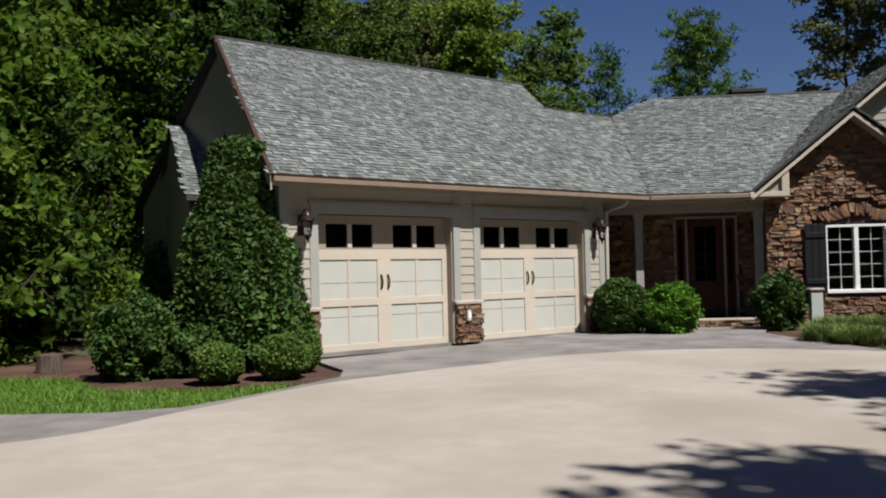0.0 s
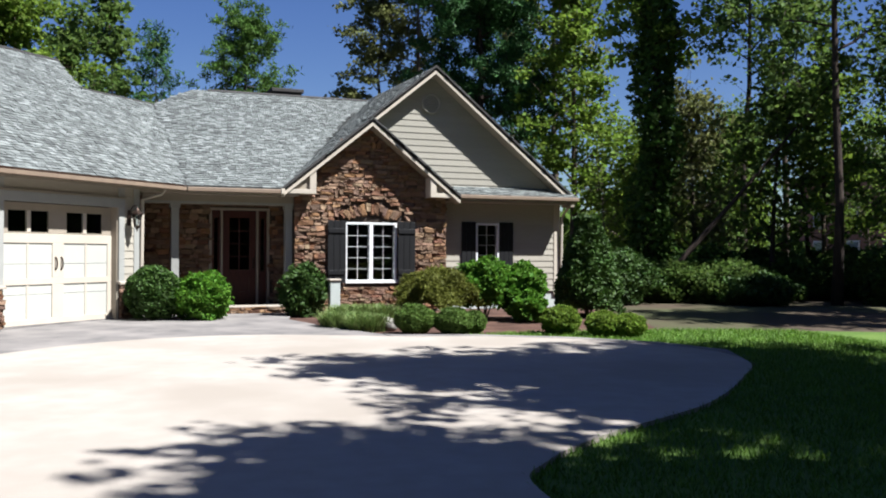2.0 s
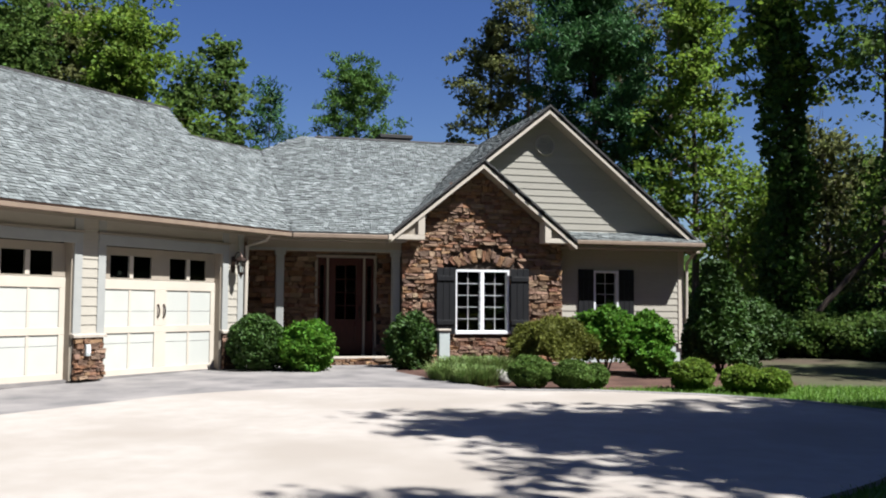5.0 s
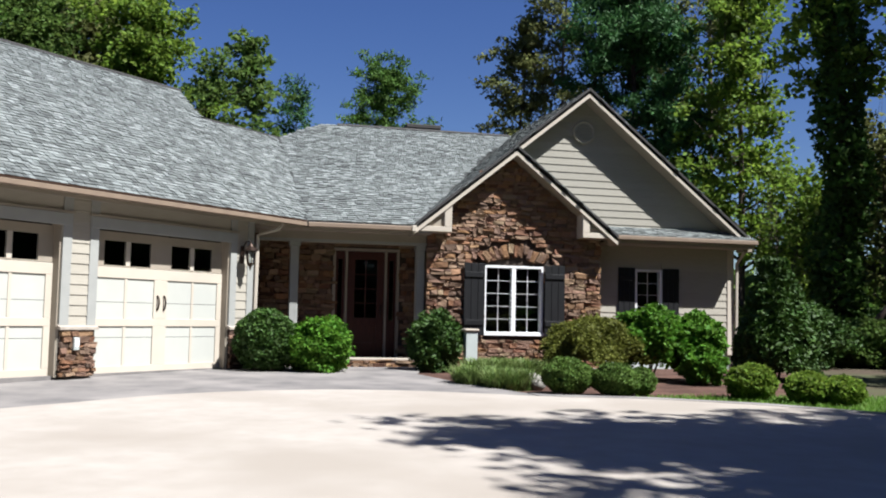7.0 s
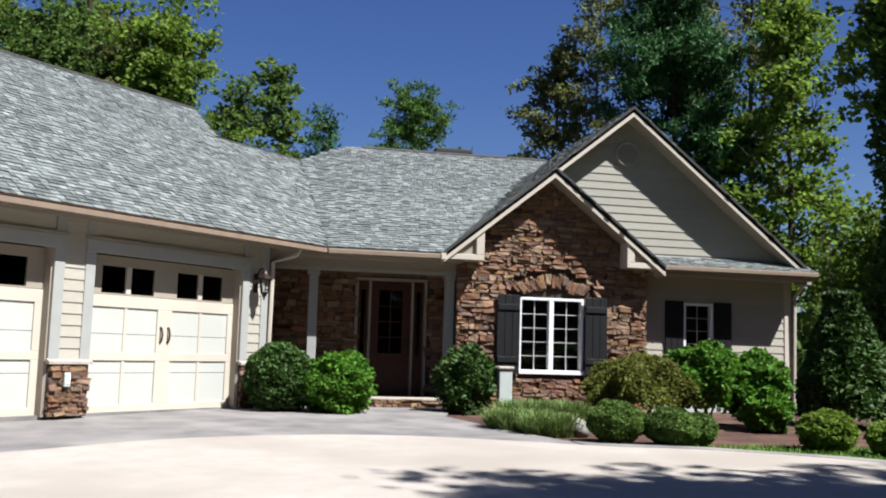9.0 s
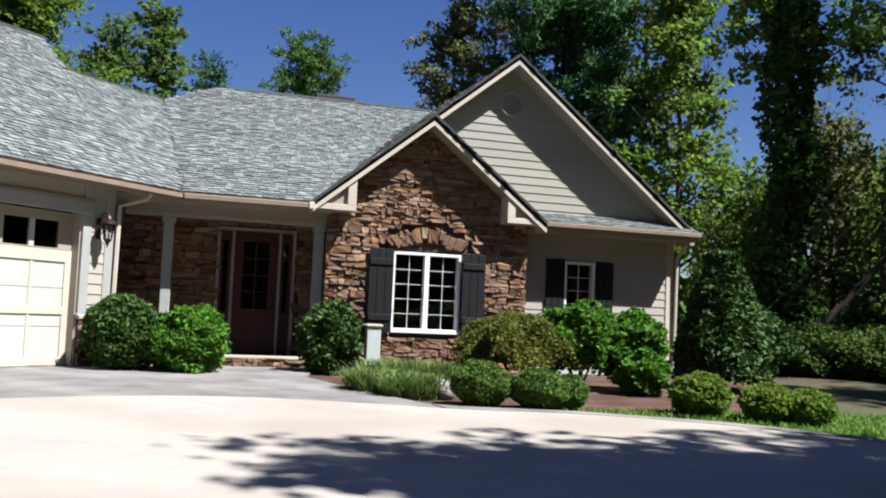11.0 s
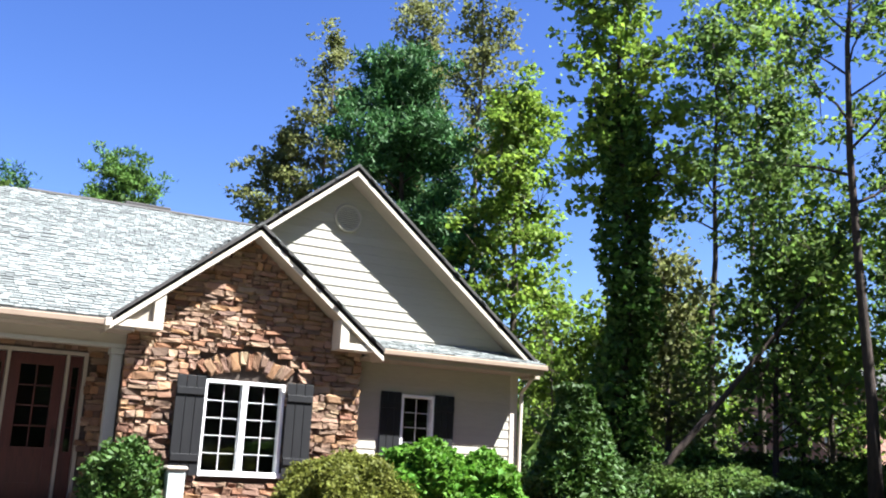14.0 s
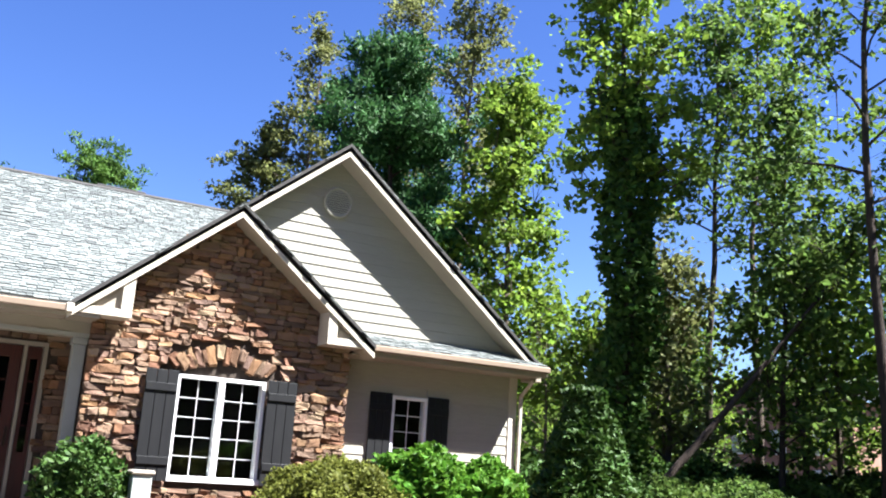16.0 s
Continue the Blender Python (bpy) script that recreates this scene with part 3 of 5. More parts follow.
garage_front = [(-9.52, 0.0, EAVE), (0.0, 0.0, EAVE), (VT_S, VT_OFF, EAVE + GK * VT_OFF), (0.33, VT_OFF, EAVE + GK * VT_OFF), (0.72, GRIDGE, GTOP), (-8.1, GRIDGE, GTOP)]
roof("roof_garage_front", [gpt(*p) for p in garage_front], (S2, S2, 0), Vector(gpt(0, 1, GK)) - Vector(gpt(0, 0, 0)), "weathered grey-green shingle roof over the garage", seed=3)
back = [(-8.1, GRIDGE, GTOP), (0.72, GRIDGE, GTOP), (0.72, 9.24, EAVE), (-8.1, 9.24, EAVE)]
structure("roof_garage_back", slope_plane([gpt(*p) for p in back]), ROOF_FELT, "grey shingle back slope of the garage roof", "roof")
low = [(0.33, VT_OFF, EAVE + GK * VT_OFF), (VT_S, VT_OFF, EAVE + GK * VT_OFF), (VT_S + 2, VT_OFF + 3, EAVE + 0.6), (0.5, VT_OFF + 3, EAVE + 0.6)]
structure("roof_link_back", slope_plane([gpt(*p) for p in low]), ROOF_FELT, "grey shingle back slope of the link roof", "roof")
AX = 6.82
main_pts = [(EX, EY, EAVE), (4.62, EY, EAVE), (7.5, RY - 1.2, RZ - 1.2 * MK), (8.86, RY, RZ), (3.15, RY, RZ), tuple(VT)]
roof("roof_main_front", main_pts, (1, 0, 0), (0, 1, MK), "weathered grey-green shingle roof over the entry", seed=5)
structure("roof_main_back", slope_plane([(3.15, RY, RZ), (8.86, RY, RZ), (8.86, 10.5, 3.2), (1.0, 10.5, 3.2)]), ROOF_FELT, "grey shingle back slope of the main roof", "roof")
structure("roof_main_hip", slope_plane([(3.15, RY, RZ), tuple(VT), (1.0, 9.5, 3.4)]), ROOF_FELT, "grey shingle hip of the main roof", "roof")
BX, BZ, BY = 8.68, 6.27, 0.02
RX = 12.72
BK = (BZ - 3.0) / (RX - BX)
roof("roof_gable_right", [(RX, BY, 3.0), (RX, 9.0, 3.0), (BX, 9.0, BZ), (BX, BY, BZ)], (0, 1, 0), (-1, 0, BK), "grey shingle right slope of the large gable", 60, 7)
left_z = lambda x: BZ - BK * (BX - x)
roof("roof_gable_left", [(BX, BY, BZ), (BX, 9.0, BZ), (5.4, 9.0, left_z(5.4)), (4.56, 0.9, left_z(4.56)), (4.56, EY, left_z(4.56)), (AX, EY, left_z(AX)), (AX, BY, left_z(AX))][::-1], (0, -1, 0), (1, 0, BK),
     "grey shingle left slope shared by both gables", 60, 8)
AZ = left_z(AX)
SR = (AZ - 2.9) / (9.17 - AX)
roof("roof_small_gable_right", [(9.17, EY, 2.9), (9.17, 0.46, 2.9), (AX, 0.46, AZ), (AX, EY, AZ)], (0, 1, 0), (-1, 0, SR), "grey shingle right slope of the stone gable", 40, 9)
roof("roof_pent", [(8.6, -0.18, 2.97), (RX, -0.18, 2.97), (RX, 0.46, 3.22), (8.6, 0.46, 3.22)], (1, 0, 0), (0, 0.64, 0.25), "narrow grey shingle pent roof at the gable foot", 80, 10, 0.05)


def ridge_cap(name, a, b, r=0.07):
    bm = bmesh.new()
    tube(bm, [Vector(a) + Vector((0, 0, -0.02)), Vector(b) + Vector((0, 0, -0.02))], [r, r], 6)
    return structure(name, bm, RIDGE, "dark ridge vent cap along the roof ridge", "ridge cap")


ridge_cap("ridge_cap_garage", gpt(-8.1, GRIDGE, GTOP), gpt(0.72, GRIDGE, GTOP))
ridge_cap("ridge_cap_link", gpt(0.33, VT_OFF, EAVE + GK * VT_OFF), gpt(VT_S, VT_OFF, VT.z), 0.05)
ridge_cap("ridge_cap_main", (3.6, RY, RZ), (8.4, RY, RZ))

# gutters and fascia
fascia = thing("gutter", gpt(-4.7, 0, 2.9), "beige gutter and fascia along the garage eave", "gutter", "gutters", "structure")
part("fascia", boxes((-9.5, -0.1, 0.03, 0.06, 2.78, 2.93)), TRIM, fascia, m=GM)
part("trough", boxes((-9.5, -0.06, -0.07, 0.028, 2.83, 2.93), bevel=0.015), GUTTER, fascia, m=GM)
part("drip_edge", boxes((-9.52, -0.05, -0.075, -0.005, 2.935, 2.95)), BRONZE, fascia, "brown metal drip edge", m=GM)
fascia = thing("gutter", (3.5, EY, 2.9), "beige gutter and fascia along the entry eave", "gutter", "gutters", "structure")
part("fascia", boxes((EX + 0.05, 4.6, EY + 0.03, EY + 0.06, 2.78, 2.93)), TRIM, fascia)
part("trough", boxes((EX + 0.02, 4.56, EY - 0.07, EY + 0.028, 2.83, 2.93), bevel=0.015), GUTTER, fascia)
part("end_cap", boxes((4.53, 4.63, EY - 0.09, EY + 0.02, 2.82, 2.945), bevel=0.01), CREAM, fascia)
part("end_cap", boxes((EX - 0.12, EX + 0.0, EY - 0.085, EY + 0.02, 2.84, 2.95), bevel=0.01), CREAM, fascia)
fascia = thing("gutter", (11, -0.2, 2.9), "beige gutter along the pent roof at the gable foot", "gutter", "gutters", "structure")
part("trough", boxes((9.2, RX + 0.04, -0.27, -0.18, 2.86, 2.96), bevel=0.015), GUTTER, fascia)
part("fascia", boxes((9.2, RX, -0.179, -0.15, 2.79, 2.91)), TRIM, fascia)
part("corner_return", boxes((12.58, RX + 0.1, 0.1, 0.42, 2.72, 2.86), bevel=0.01), TRIM, fascia)
structure("gable_soffit", boxes((8.95, RX, -0.15, 0.44, 2.78, 2.80)), TRIM, "beige soffit under the pent eave", "soffit")
drain = thing("downspout", gpt(-1.12, 0.35, 1.4), "beige downspout at the corner of garage and porch", "downspout")
bm = bmesh.new()
tube(bm, [gpt(-0.7, 0.02, 2.83), gpt(-0.75, 0.08, 2.72), gpt(-1.04, 0.36, 2.58), gpt(-1.05, 0.38, 0.1)], [0.04] * 4, 6)
part("pipe", bm, CREAM, drain)
drain = thing("downspout", (12.55, 0.4, 1.4), "pale downspout at the corner of the house", "downspout")
bm = bmesh.new()
tube(bm, [(12.6, 0.05, 2.72), (12.57, 0.36, 2.45), (12.565, 0.40, 0.1)], [0.04] * 3, 6)
part("pipe", bm, CREAM, drain)


def rake(a, b, y, depth, name="rake_board", drop=0.19):
    """A sloped board under a gable's edge from a to b (x, z), with a thin brown drip edge."""
    t = thing(name, (a[0], y, a[1]), "cream rake board along the gable edge", "rake board", "rake boards", "structure")
    bm = bmesh.new()
    prism(bm, [(a[0], y, a[1] - 0.03), (b[0], y, b[1] - 0.03), (b[0], y, b[1] - drop), (a[0], y, a[1] - drop)], (0, 0.03, 0))
    part("board", bm, CREAM, t)
    bm = bmesh.new()
    prism(bm, [(a[0], y - 0.03, a[1] + 0.03), (b[0], y - 0.03, b[1] + 0.03), (b[0], y - 0.03, b[1] - 0.032), (a[0], y - 0.03, a[1] - 0.032)], (0, 0.028, 0))
    prism(bm, [(a[0], y - 0.002, a[1] + 0.03), (b[0], y - 0.002, b[1] + 0.03), (b[0], y - 0.002, b[1] + 0.012), (a[0], y - 0.002, a[1] + 0.012)], (0, 0.14, 0))
    part("drip_edge", bm, RIDGE, t, "dark metal drip edge")
    bm = bmesh.new()
    prism(bm, [(a[0], y + 0.03, a[1] - drop + 0.02), (b[0], y + 0.03, b[1] - drop + 0.02), (b[0], y + 0.03, b[1] - drop), (a[0], y + 0.03, a[1] - drop)], (0, depth, 0))
    part("soffit", bm, TRIM, t)


rake((AX, AZ), (4.56, left_z(4.56)), EY, 0.42)
rake((AX, AZ), (9.17, 2.9), EY, 0.42)
rake((BX, BZ), (AX, AZ), BY, 0.38)
rake((BX, BZ), (RX, 3.0), BY, 0.38)
# cornice returns of the stone gable
for x0, x1 in ((4.58, 5.41), (9.16, 8.36)):
    t = thing("cornice_return", ((x0 + x1) / 2, EY, 2.75), "cream cornice return with a raised triangle", "cornice", "cornice returns", "structure")
    h = (x1 - x0) * (SR if x1 > x0 else -SR)
    a, b = min(x0, x1), max(x0, x1)
    part("base_board", boxes((a, b, EY + 0.03, EY + 0.44, 2.85, 2.96), bevel=0.006), CREAM, t)
    blk = (b - 0.16, b) if x1 > x0 else (a, a + 0.16)
    part("end_block", boxes((*blk, EY + 0.03, EY + 0.44, 2.96, 2.90 + abs(h) - 0.10), bevel=0.006), CREAM, t)
    bm = bmesh.new()
    xi = x1 + (0.02 if x1 < x0 else -0.02)
    tri = [(x0, EY + 0.10, 2.962), (xi, EY + 0.10, 2.962), (xi, EY + 0.10, 2.90 + abs(h) - 0.12)]
    prism(bm, tri, (0, 0.3, 0))
    part("sunk_panel", bm, TRIM, t)


# ---- house walls ----
def under_small(x):
    return min(left_z(x), AZ - SR * abs(x - AX) if x > AX else left_z(x)) - 0.1


WX0, WX1, WZ0, WZ1 = 6.25, 7.60, 0.71, 2.20
SX0, SX1 = 5.0, 8.92
bm = boxes((SX0, WX0, 0, 0.2, 0, 2.75), (WX1, SX1, 0, 0.2, 0, 2.75), (WX0, WX1, 0, 0.2, 0, WZ0), (WX0, WX1, 0, 0.2, WZ1, 2.75), (SX0, SX0 + 0.2, 0.2, 1.24, 0, 2.85), (SX1 - 0.2, SX1, 0.2, 0.46, 0, 2.85))
prism(bm, [(SX0, 0, 2.75), (SX1, 0, 2.75), (SX1, 0, under_small(SX1)), (AX, 0, AZ - 0.12), (SX0, 0, under_small(SX0))], (0, 0.2, 0))
wall_stone = structure("wall_stone", bm, MORTAR, "brown ledge-stone gable wall with deep mortar joints", "wall")
YW = 0.46
V0, V1, VZ0, VZ1 = 10.0, 10.68, 0.8, 2.25
wall_right = structure("wall_right", boxes((SX1, V0, YW, YW + 0.2, 0.4, 2.9), (V1, 12.5, YW, YW + 0.2, 0.4, 2.9), (V0, V1, YW, YW + 0.2, 0.4, VZ0), (V0, V1, YW, YW + 0.2, VZ1, 2.9)), SIDING, "beige siding wall beside the stone gable", "wall")
structure("wall_foundation", boxes((SX1, 12.48, YW + 0.02, YW + 0.2, -0.3, 0.4)), BOX_GREY, "grey parged foundation under the siding", "foundation")
bm = bmesh.new()
prism(bm, [(5.2, YW, 2.9), (12.5, YW, 2.9), (12.5, YW, 3.14), (BX, YW, BZ - 0.1), (5.2, YW, left_z(5.2) - 0.1)], (0, 0.2, 0))
wall_gable = structure("wall_gable", bm, GABLE, "large gable wall of pale grey-beige lapped siding", "wall")
structure("wall_house_side", boxes((12.3, 12.5, YW + 0.2, 9.0, 0, 3.05)), SIDING, "beige side wall of the house", "wall")
structure("wall_house_back", boxes((-1.0, 12.25, 9.0, 9.2, 0, 3.3)), SIDING, "beige back wall of the house", "wall")
DX0, DX1, DZ1 = 3.12, 4.62, 2.55
YD = 1.24
wall_entry = structure("wall_entry", boxes((-1.3, DX0, YD, YD + 0.2, 0, 2.95), (DX1, SX0 + 0.2, YD, YD + 0.2, 0, 2.95), (DX0, DX1, YD, YD + 0.2, DZ1, 2.95)), MORTAR, "dark stone wall behind the porch", "wall")
# black sheets added in place of unlit rooms behind the windows
structure("room_backing", boxes((-1.0, 12.2, 3.0, 3.1, 0, 2.9)), DARK, "added black sheet behind the house windows and door", "wall")
structure("room_ceiling", boxes((2.6, 12.2, 0.7, 3.0, 2.7, 2.74)), DARK, "added black sheet over the space behind the windows", "ceiling")
structure("room_floor", boxes((2.6, 12.2, 1.45, 3.0, 0.1, 0.15)), DARK, "added black sheet under the space behind the windows", "floor")
bm = bmesh.new()
prism(bm, [(1.0, -0.9, 2.80), (-1.3, 1.3, 2.80), (5.0, 1.24, 2.80), (5.0, EY + 0.06, 2.80), (2.1, EY + 0.06, 2.80)], (0, 0, 0.04))
structure("porch_ceiling", bm, TRIM, "beige beadboard porch ceiling", "ceiling")
bm = bmesh.new()
prism(bm, [(1.45, -0.32, 0.0), (4.99, -0.32, 0.0), (4.99, 1.24, 0.0), (-1.1, 1.24, 0.0), (1.1, -0.9, 0.0)], (0, 0, 0.13))
porch = structure("porch_floor", bm, MORTAR, "raised stone porch floor with a pale nosing", "floor")
part("nosing", boxes((1.5, 4.99, -0.38, 0.1, 0.132, 0.175), bevel=0.01), CAP, porch)
lay_stones(porch, 1.6, 4.98, 0.0, 0.125, lambda x, z: True, seed=21, face_y=-0.32, depth=0.07)
beam = structure("porch_beam", boxes((1.45, 5.0, 0.18, 0.40, 2.58, 2.80)), TRIM, "beige beam over the porch opening", "beam")
part("beam_moulding", boxes((1.45, 5.0, 0.155, 0.18, 2.58, 2.64)), PILASTER, beam)
post = thing("porch_post", (2.19, 0.29, 0.13), "square pale grey porch post", "post")
part("shaft", boxes((2.1, 2.28, 0.2, 0.38, 0.32, 2.48), bevel=0.012), PILASTER, post)
part("base_block", boxes((2.07, 2.31, 0.17, 0.41, 0.13, 0.32), bevel=0.012), PILASTER, post)
part("capital", boxes((2.07, 2.31, 0.17, 0.41, 2.48, 2.58), bevel=0.012), PILASTER, post)
post = thing("porch_pilaster", (4.89, 0.29, 0.13), "pale grey half post against the stone wall", "post")
part("shaft", boxes((4.8, 4.98, 0.2, 0.38, 0.32, 2.48), bevel=0.012), PILASTER, post)
part("base_block", boxes((4.78, 4.99, 0.17, 0.41, 0.13, 0.32), bevel=0.012), PILASTER, post)
part("capital", boxes((4.78, 4.99, 0.17, 0.41, 2.48, 2.58), bevel=0.012), PILASTER, post)


def window(name, x0, x1, z0, z1, y, sashes, cols, rows, label):
    w = thing(name, ((x0 + x1) / 2, y, z0), label, "window", "", "structure")
    f = 0.052
    part("window_frame", boxes((x0, x1, y - 0.05, y + 0.12, z1 - f, z1), (x0, x0 + f, y - 0.05, y + 0.12, z0, z1 - f), (x1 - f, x1, y - 0.05, y + 0.12, z0, z1 - f), (x0 + f, x1 - f, y - 0.05, y + 0.12, z0, z0 + f), bevel=0.004), WHITE, w)
    part("window_sill", boxes((x0 - 0.03, x1 + 0.03, y - 0.09, y - 0.05, z0 - 0.03, z0 + 0.05), bevel=0.006), WHITE, w)
    inner = (x1 - x0 - 2 * f)
    m = 0.095 if sashes > 1 else 0
    sw = (inner - m) / sashes
    if m:
        part("mullion", boxes((x0 + f + sw, x0 + f + sw + m, y - 0.045, y + 0.1, z0 + f, z1 - f), bevel=0.004), WHITE, w)
    for k in range(sashes):
        a = x0 + f + k * (sw + m)
        pane = part("pane", boxes((a, a + sw, y + 0.03, y + 0.036, z0 + f, z1 - f)), GLASS, w, "dark reflecting glass")
        pane.visible_shadow = False
        for i in range(1, cols):
            part("muntin", boxes((a + sw * i / cols - 0.0045, a + sw * i / cols + 0.0045, y + 0.018, y + 0.029, z0 + f, z1 - f)), WHITE, w)
        for j in range(1, rows):
            z = z0 + f + (z1 - z0 - 2 * f) * j / rows
            part("muntin", boxes((a, a + sw, y + 0.016, y + 0.027, z - 0.0045, z + 0.0045)), WHITE, w)


window("window_1", WX0, WX1, WZ0, WZ1, 0.0, 2, 2, 5, "white double casement window with grids in the stone wall")
window("window_2", V0, V1, VZ0, VZ1, YW, 1, 2, 5, "white narrow casement window with grids in the siding wall")


def shutter(x0, x1, z0, z1, y):
    s = thing("shutter", ((x0 + x1) / 2, y, z0), "black board-and-batten shutter fixed beside the window", "shutter", "window shutters")
    n = 3
    for i in range(n):
        a = x0 + (x1 - x0) * i / n
        part("board", boxes((a + 0.003, a + (x1 - x0) / n - 0.003, y - 0.045, y - 0.015, z0, z1), bevel=0.004), SHUTTER, s)
    for z in (z0 + 0.22, z1 - 0.3):
        part("batten", boxes((x0 + 0.01, x1 - 0.01, y - 0.07, y - 0.045, z, z + 0.11), bevel=0.004), SHUTTER, s)
    part("spacer", boxes((x0 + 0.05, x1 - 0.05, y - 0.015, y + 0.02, z0 + 0.1, z1 - 0.1)), SHUTTER, s)


shutter(WX0 - 0.47, WX0 - 0.005, WZ0 - 0.03, WZ1 + 0.03, -0.105)
shutter(WX1 + 0.005, WX1 + 0.47, WZ0 - 0.03, WZ1 + 0.03, -0.105)
shutter(V0 - 0.42, V0 - 0.005, VZ0 - 0.03, VZ1 + 0.03, YW - 0.02)
shutter(V1 + 0.005, V1 + 0.42, VZ0 - 0.03, VZ1 + 0.03, YW - 0.02)

# gable vent
vent = thing("gable_vent", (8.70, YW, 5.36), "round louvred vent in the gable siding", "vent")
bm = bmesh.new()
ring = [(8.70 + 0.24 * math.cos(q), YW - 0.06, 5.36 + 0.24 * math.sin(q)) for q in [i * math.pi / 12 for i in range(25)]]
tube(bm, ring, [0.035] * 25, 6)
part("ring", bm, GABLE, vent)
bm = bmesh.new()
bmesh.ops.create_cone(bm, cap_ends=True, segments=24, radius1=0.23, radius2=0.23, depth=0.02, matrix=pose(8.70, YW - 0.035, 5.36, 90, 0, 0))
# black disc put where only shade lies behind the slats
part("backing", bm, DARK, vent)
for i in range(-5, 6):
    z = 5.36 + i * 0.038
    w = math.sqrt(max(0.22 ** 2 - (i * 0.038) ** 2, 0.001))
    part("slat", boxes((8.70 - w, 8.70 + w, YW - 0.075, YW - 0.05, z - 0.012, z + 0.012)), GABLE, vent)

# entry door with sidelights
door = thing("door_1", (3.87, YD, 0.15), "closed red-brown front door with a glazed upper half", "door", "", "structure")
part("frame", boxes((DX0, DX0 + 0.06, YD - 0.04, YD + 0.15, 0.13, DZ1), (DX1 - 0.06, DX1, YD - 0.04, YD + 0.15, 0.13, DZ1), (DX0 + 0.06, DX1 - 0.06, YD - 0.04, YD + 0.15, DZ1 - 0.06, DZ1), (3.40, 3.45, YD - 0.03, YD + 0.15, 0.13, DZ1 - 0.06), (4.29, 4.34, YD - 0.03, YD + 0.15, 0.13, DZ1 - 0.06)), TRIM, door, "beige painted door frame")
leaf = part("leaf", boxes((3.455, 3.62, YD + 0.02, YD + 0.07, 0.15, 2.48), (4.12, 4.285, YD + 0.02, YD + 0.07, 0.15, 2.48), (3.62, 4.12, YD + 0.02, YD + 0.07, 0.15, 0.45), (3.62, 4.12, YD + 0.02, YD + 0.07, 2.3, 2.48), (3.62, 4.12, YD + 0.02, YD + 0.07, 0.85, 1.0), (3.62, 4.12, YD + 0.04, YD + 0.055, 0.45, 0.85)), DOOR_WOOD, door)
part("pane", boxes((3.62, 4.12, YD + 0.04, YD + 0.046, 1.0, 2.3)), GLASS, leaf).visible_shadow = False
part("muntin", boxes((3.86, 3.88, YD + 0.025, YD + 0.065, 1.0, 2.3)), DOOR_WOOD, leaf)
for z in (1.33, 1.65, 1.97):
    part("muntin", boxes((3.62, 4.12, YD + 0.027, YD + 0.063, z - 0.01, z + 0.01)), DOOR_WOOD, leaf)
part("door_handle", boxes((4.2, 4.235, YD - 0.04, YD + 0.02, 1.02, 1.3), bevel=0.008), IRON, leaf)
for a, b in ((3.19, 3.39), (4.35, 4.55)):
    side = part("sidelight", boxes((a, a + 0.05, YD + 0.02, YD + 0.07, 0.15, 2.48), (b - 0.05, b, YD + 0.02, YD + 0.07, 0.15, 2.48), (a + 0.05, b - 0.05, YD + 0.02, YD + 0.07, 0.15, 0.95), (a + 0.05, b - 0.05, YD + 0.02, YD + 0.07, 2.3, 2.48)), DOOR_WOOD, door)
    part("pane", boxes((a + 0.05, b - 0.05, YD + 0.04, YD + 0.046, 0.95, 2.3)), GLASS, side).visible_shadow = False
    for z in (1.33, 1.65, 1.97):
        part("muntin", boxes((a + 0.05, b - 0.05, YD + 0.027, YD + 0.063, z - 0.01, z + 0.01)), DOOR_WOOD, side)

# chimney cap behind the main ridge
chim = thing("chimney", (6.2, 7.2, 5.0), "low dark metal chimney chase behind the ridge", "chimney")
part("chase", boxes((5.85, 6.75, 6.8, 7.6, 4.6, 6.48)), RIDGE, chim)
part("cap", boxes((5.78, 6.82, 6.73, 7.67, 6.48, 6.6), bevel=0.02), RIDGE, chim)
# rear wing seen past the garage gable
rear = thing("rear_wing", gpt(-8.4, 6.4, 0), "lower rear wing with a grey shingle roof", "wing", "", "structure")
bm = boxes((-8.93, -8.0, 4.15, 4.3, 0, 2.95))
prism(bm, [(-8.95, 4.15, 0), (-8.95, 4.15, 2.9), (-8.28, 6.4, 4.58), (-7.6, 8.6, 2.9), (-7.6, 8.6, 0)], (0.2, 0, 0))
part("wall", bm, GABLE, rear, m=GM)
front_slope = [(-9.08, 4.0, 2.96), (-7.95, 4.0, 2.96), (-7.5, 6.4, 4.7), (-8.35, 6.4, 4.7)]
for pts in (front_slope, [(-8.35, 6.4, 4.7), (-7.5, 6.4, 4.7), (-6.9, 8.8, 2.96), (-7.65, 8.8, 2.96)]):
    bm = bmesh.new()
    prism(bm, pts, (0, 0, -0.1))
    roof_part = part("roof", bm, ROOF_FELT, rear, "grey shingle slope", m=GM)
    if pts is front_slope:
        wing_pts = [gpt(*q) for q in pts]
        wing_m = plane_frame(wing_pts[0], (S2, S2, 0), Vector(gpt(0, 1, 0.725)) - Vector(gpt(0, 0, 0)))
        lay_shingles(roof_part, wing_m, flat(wing_m, wing_pts), 120, 17)
# rake trim of the garage gable
rake_g = thing("rake_board", gpt(-9.45, 0, 2.9), "shaded rake board at the end of the garage roof", "rake board", "rake boards", "structure")
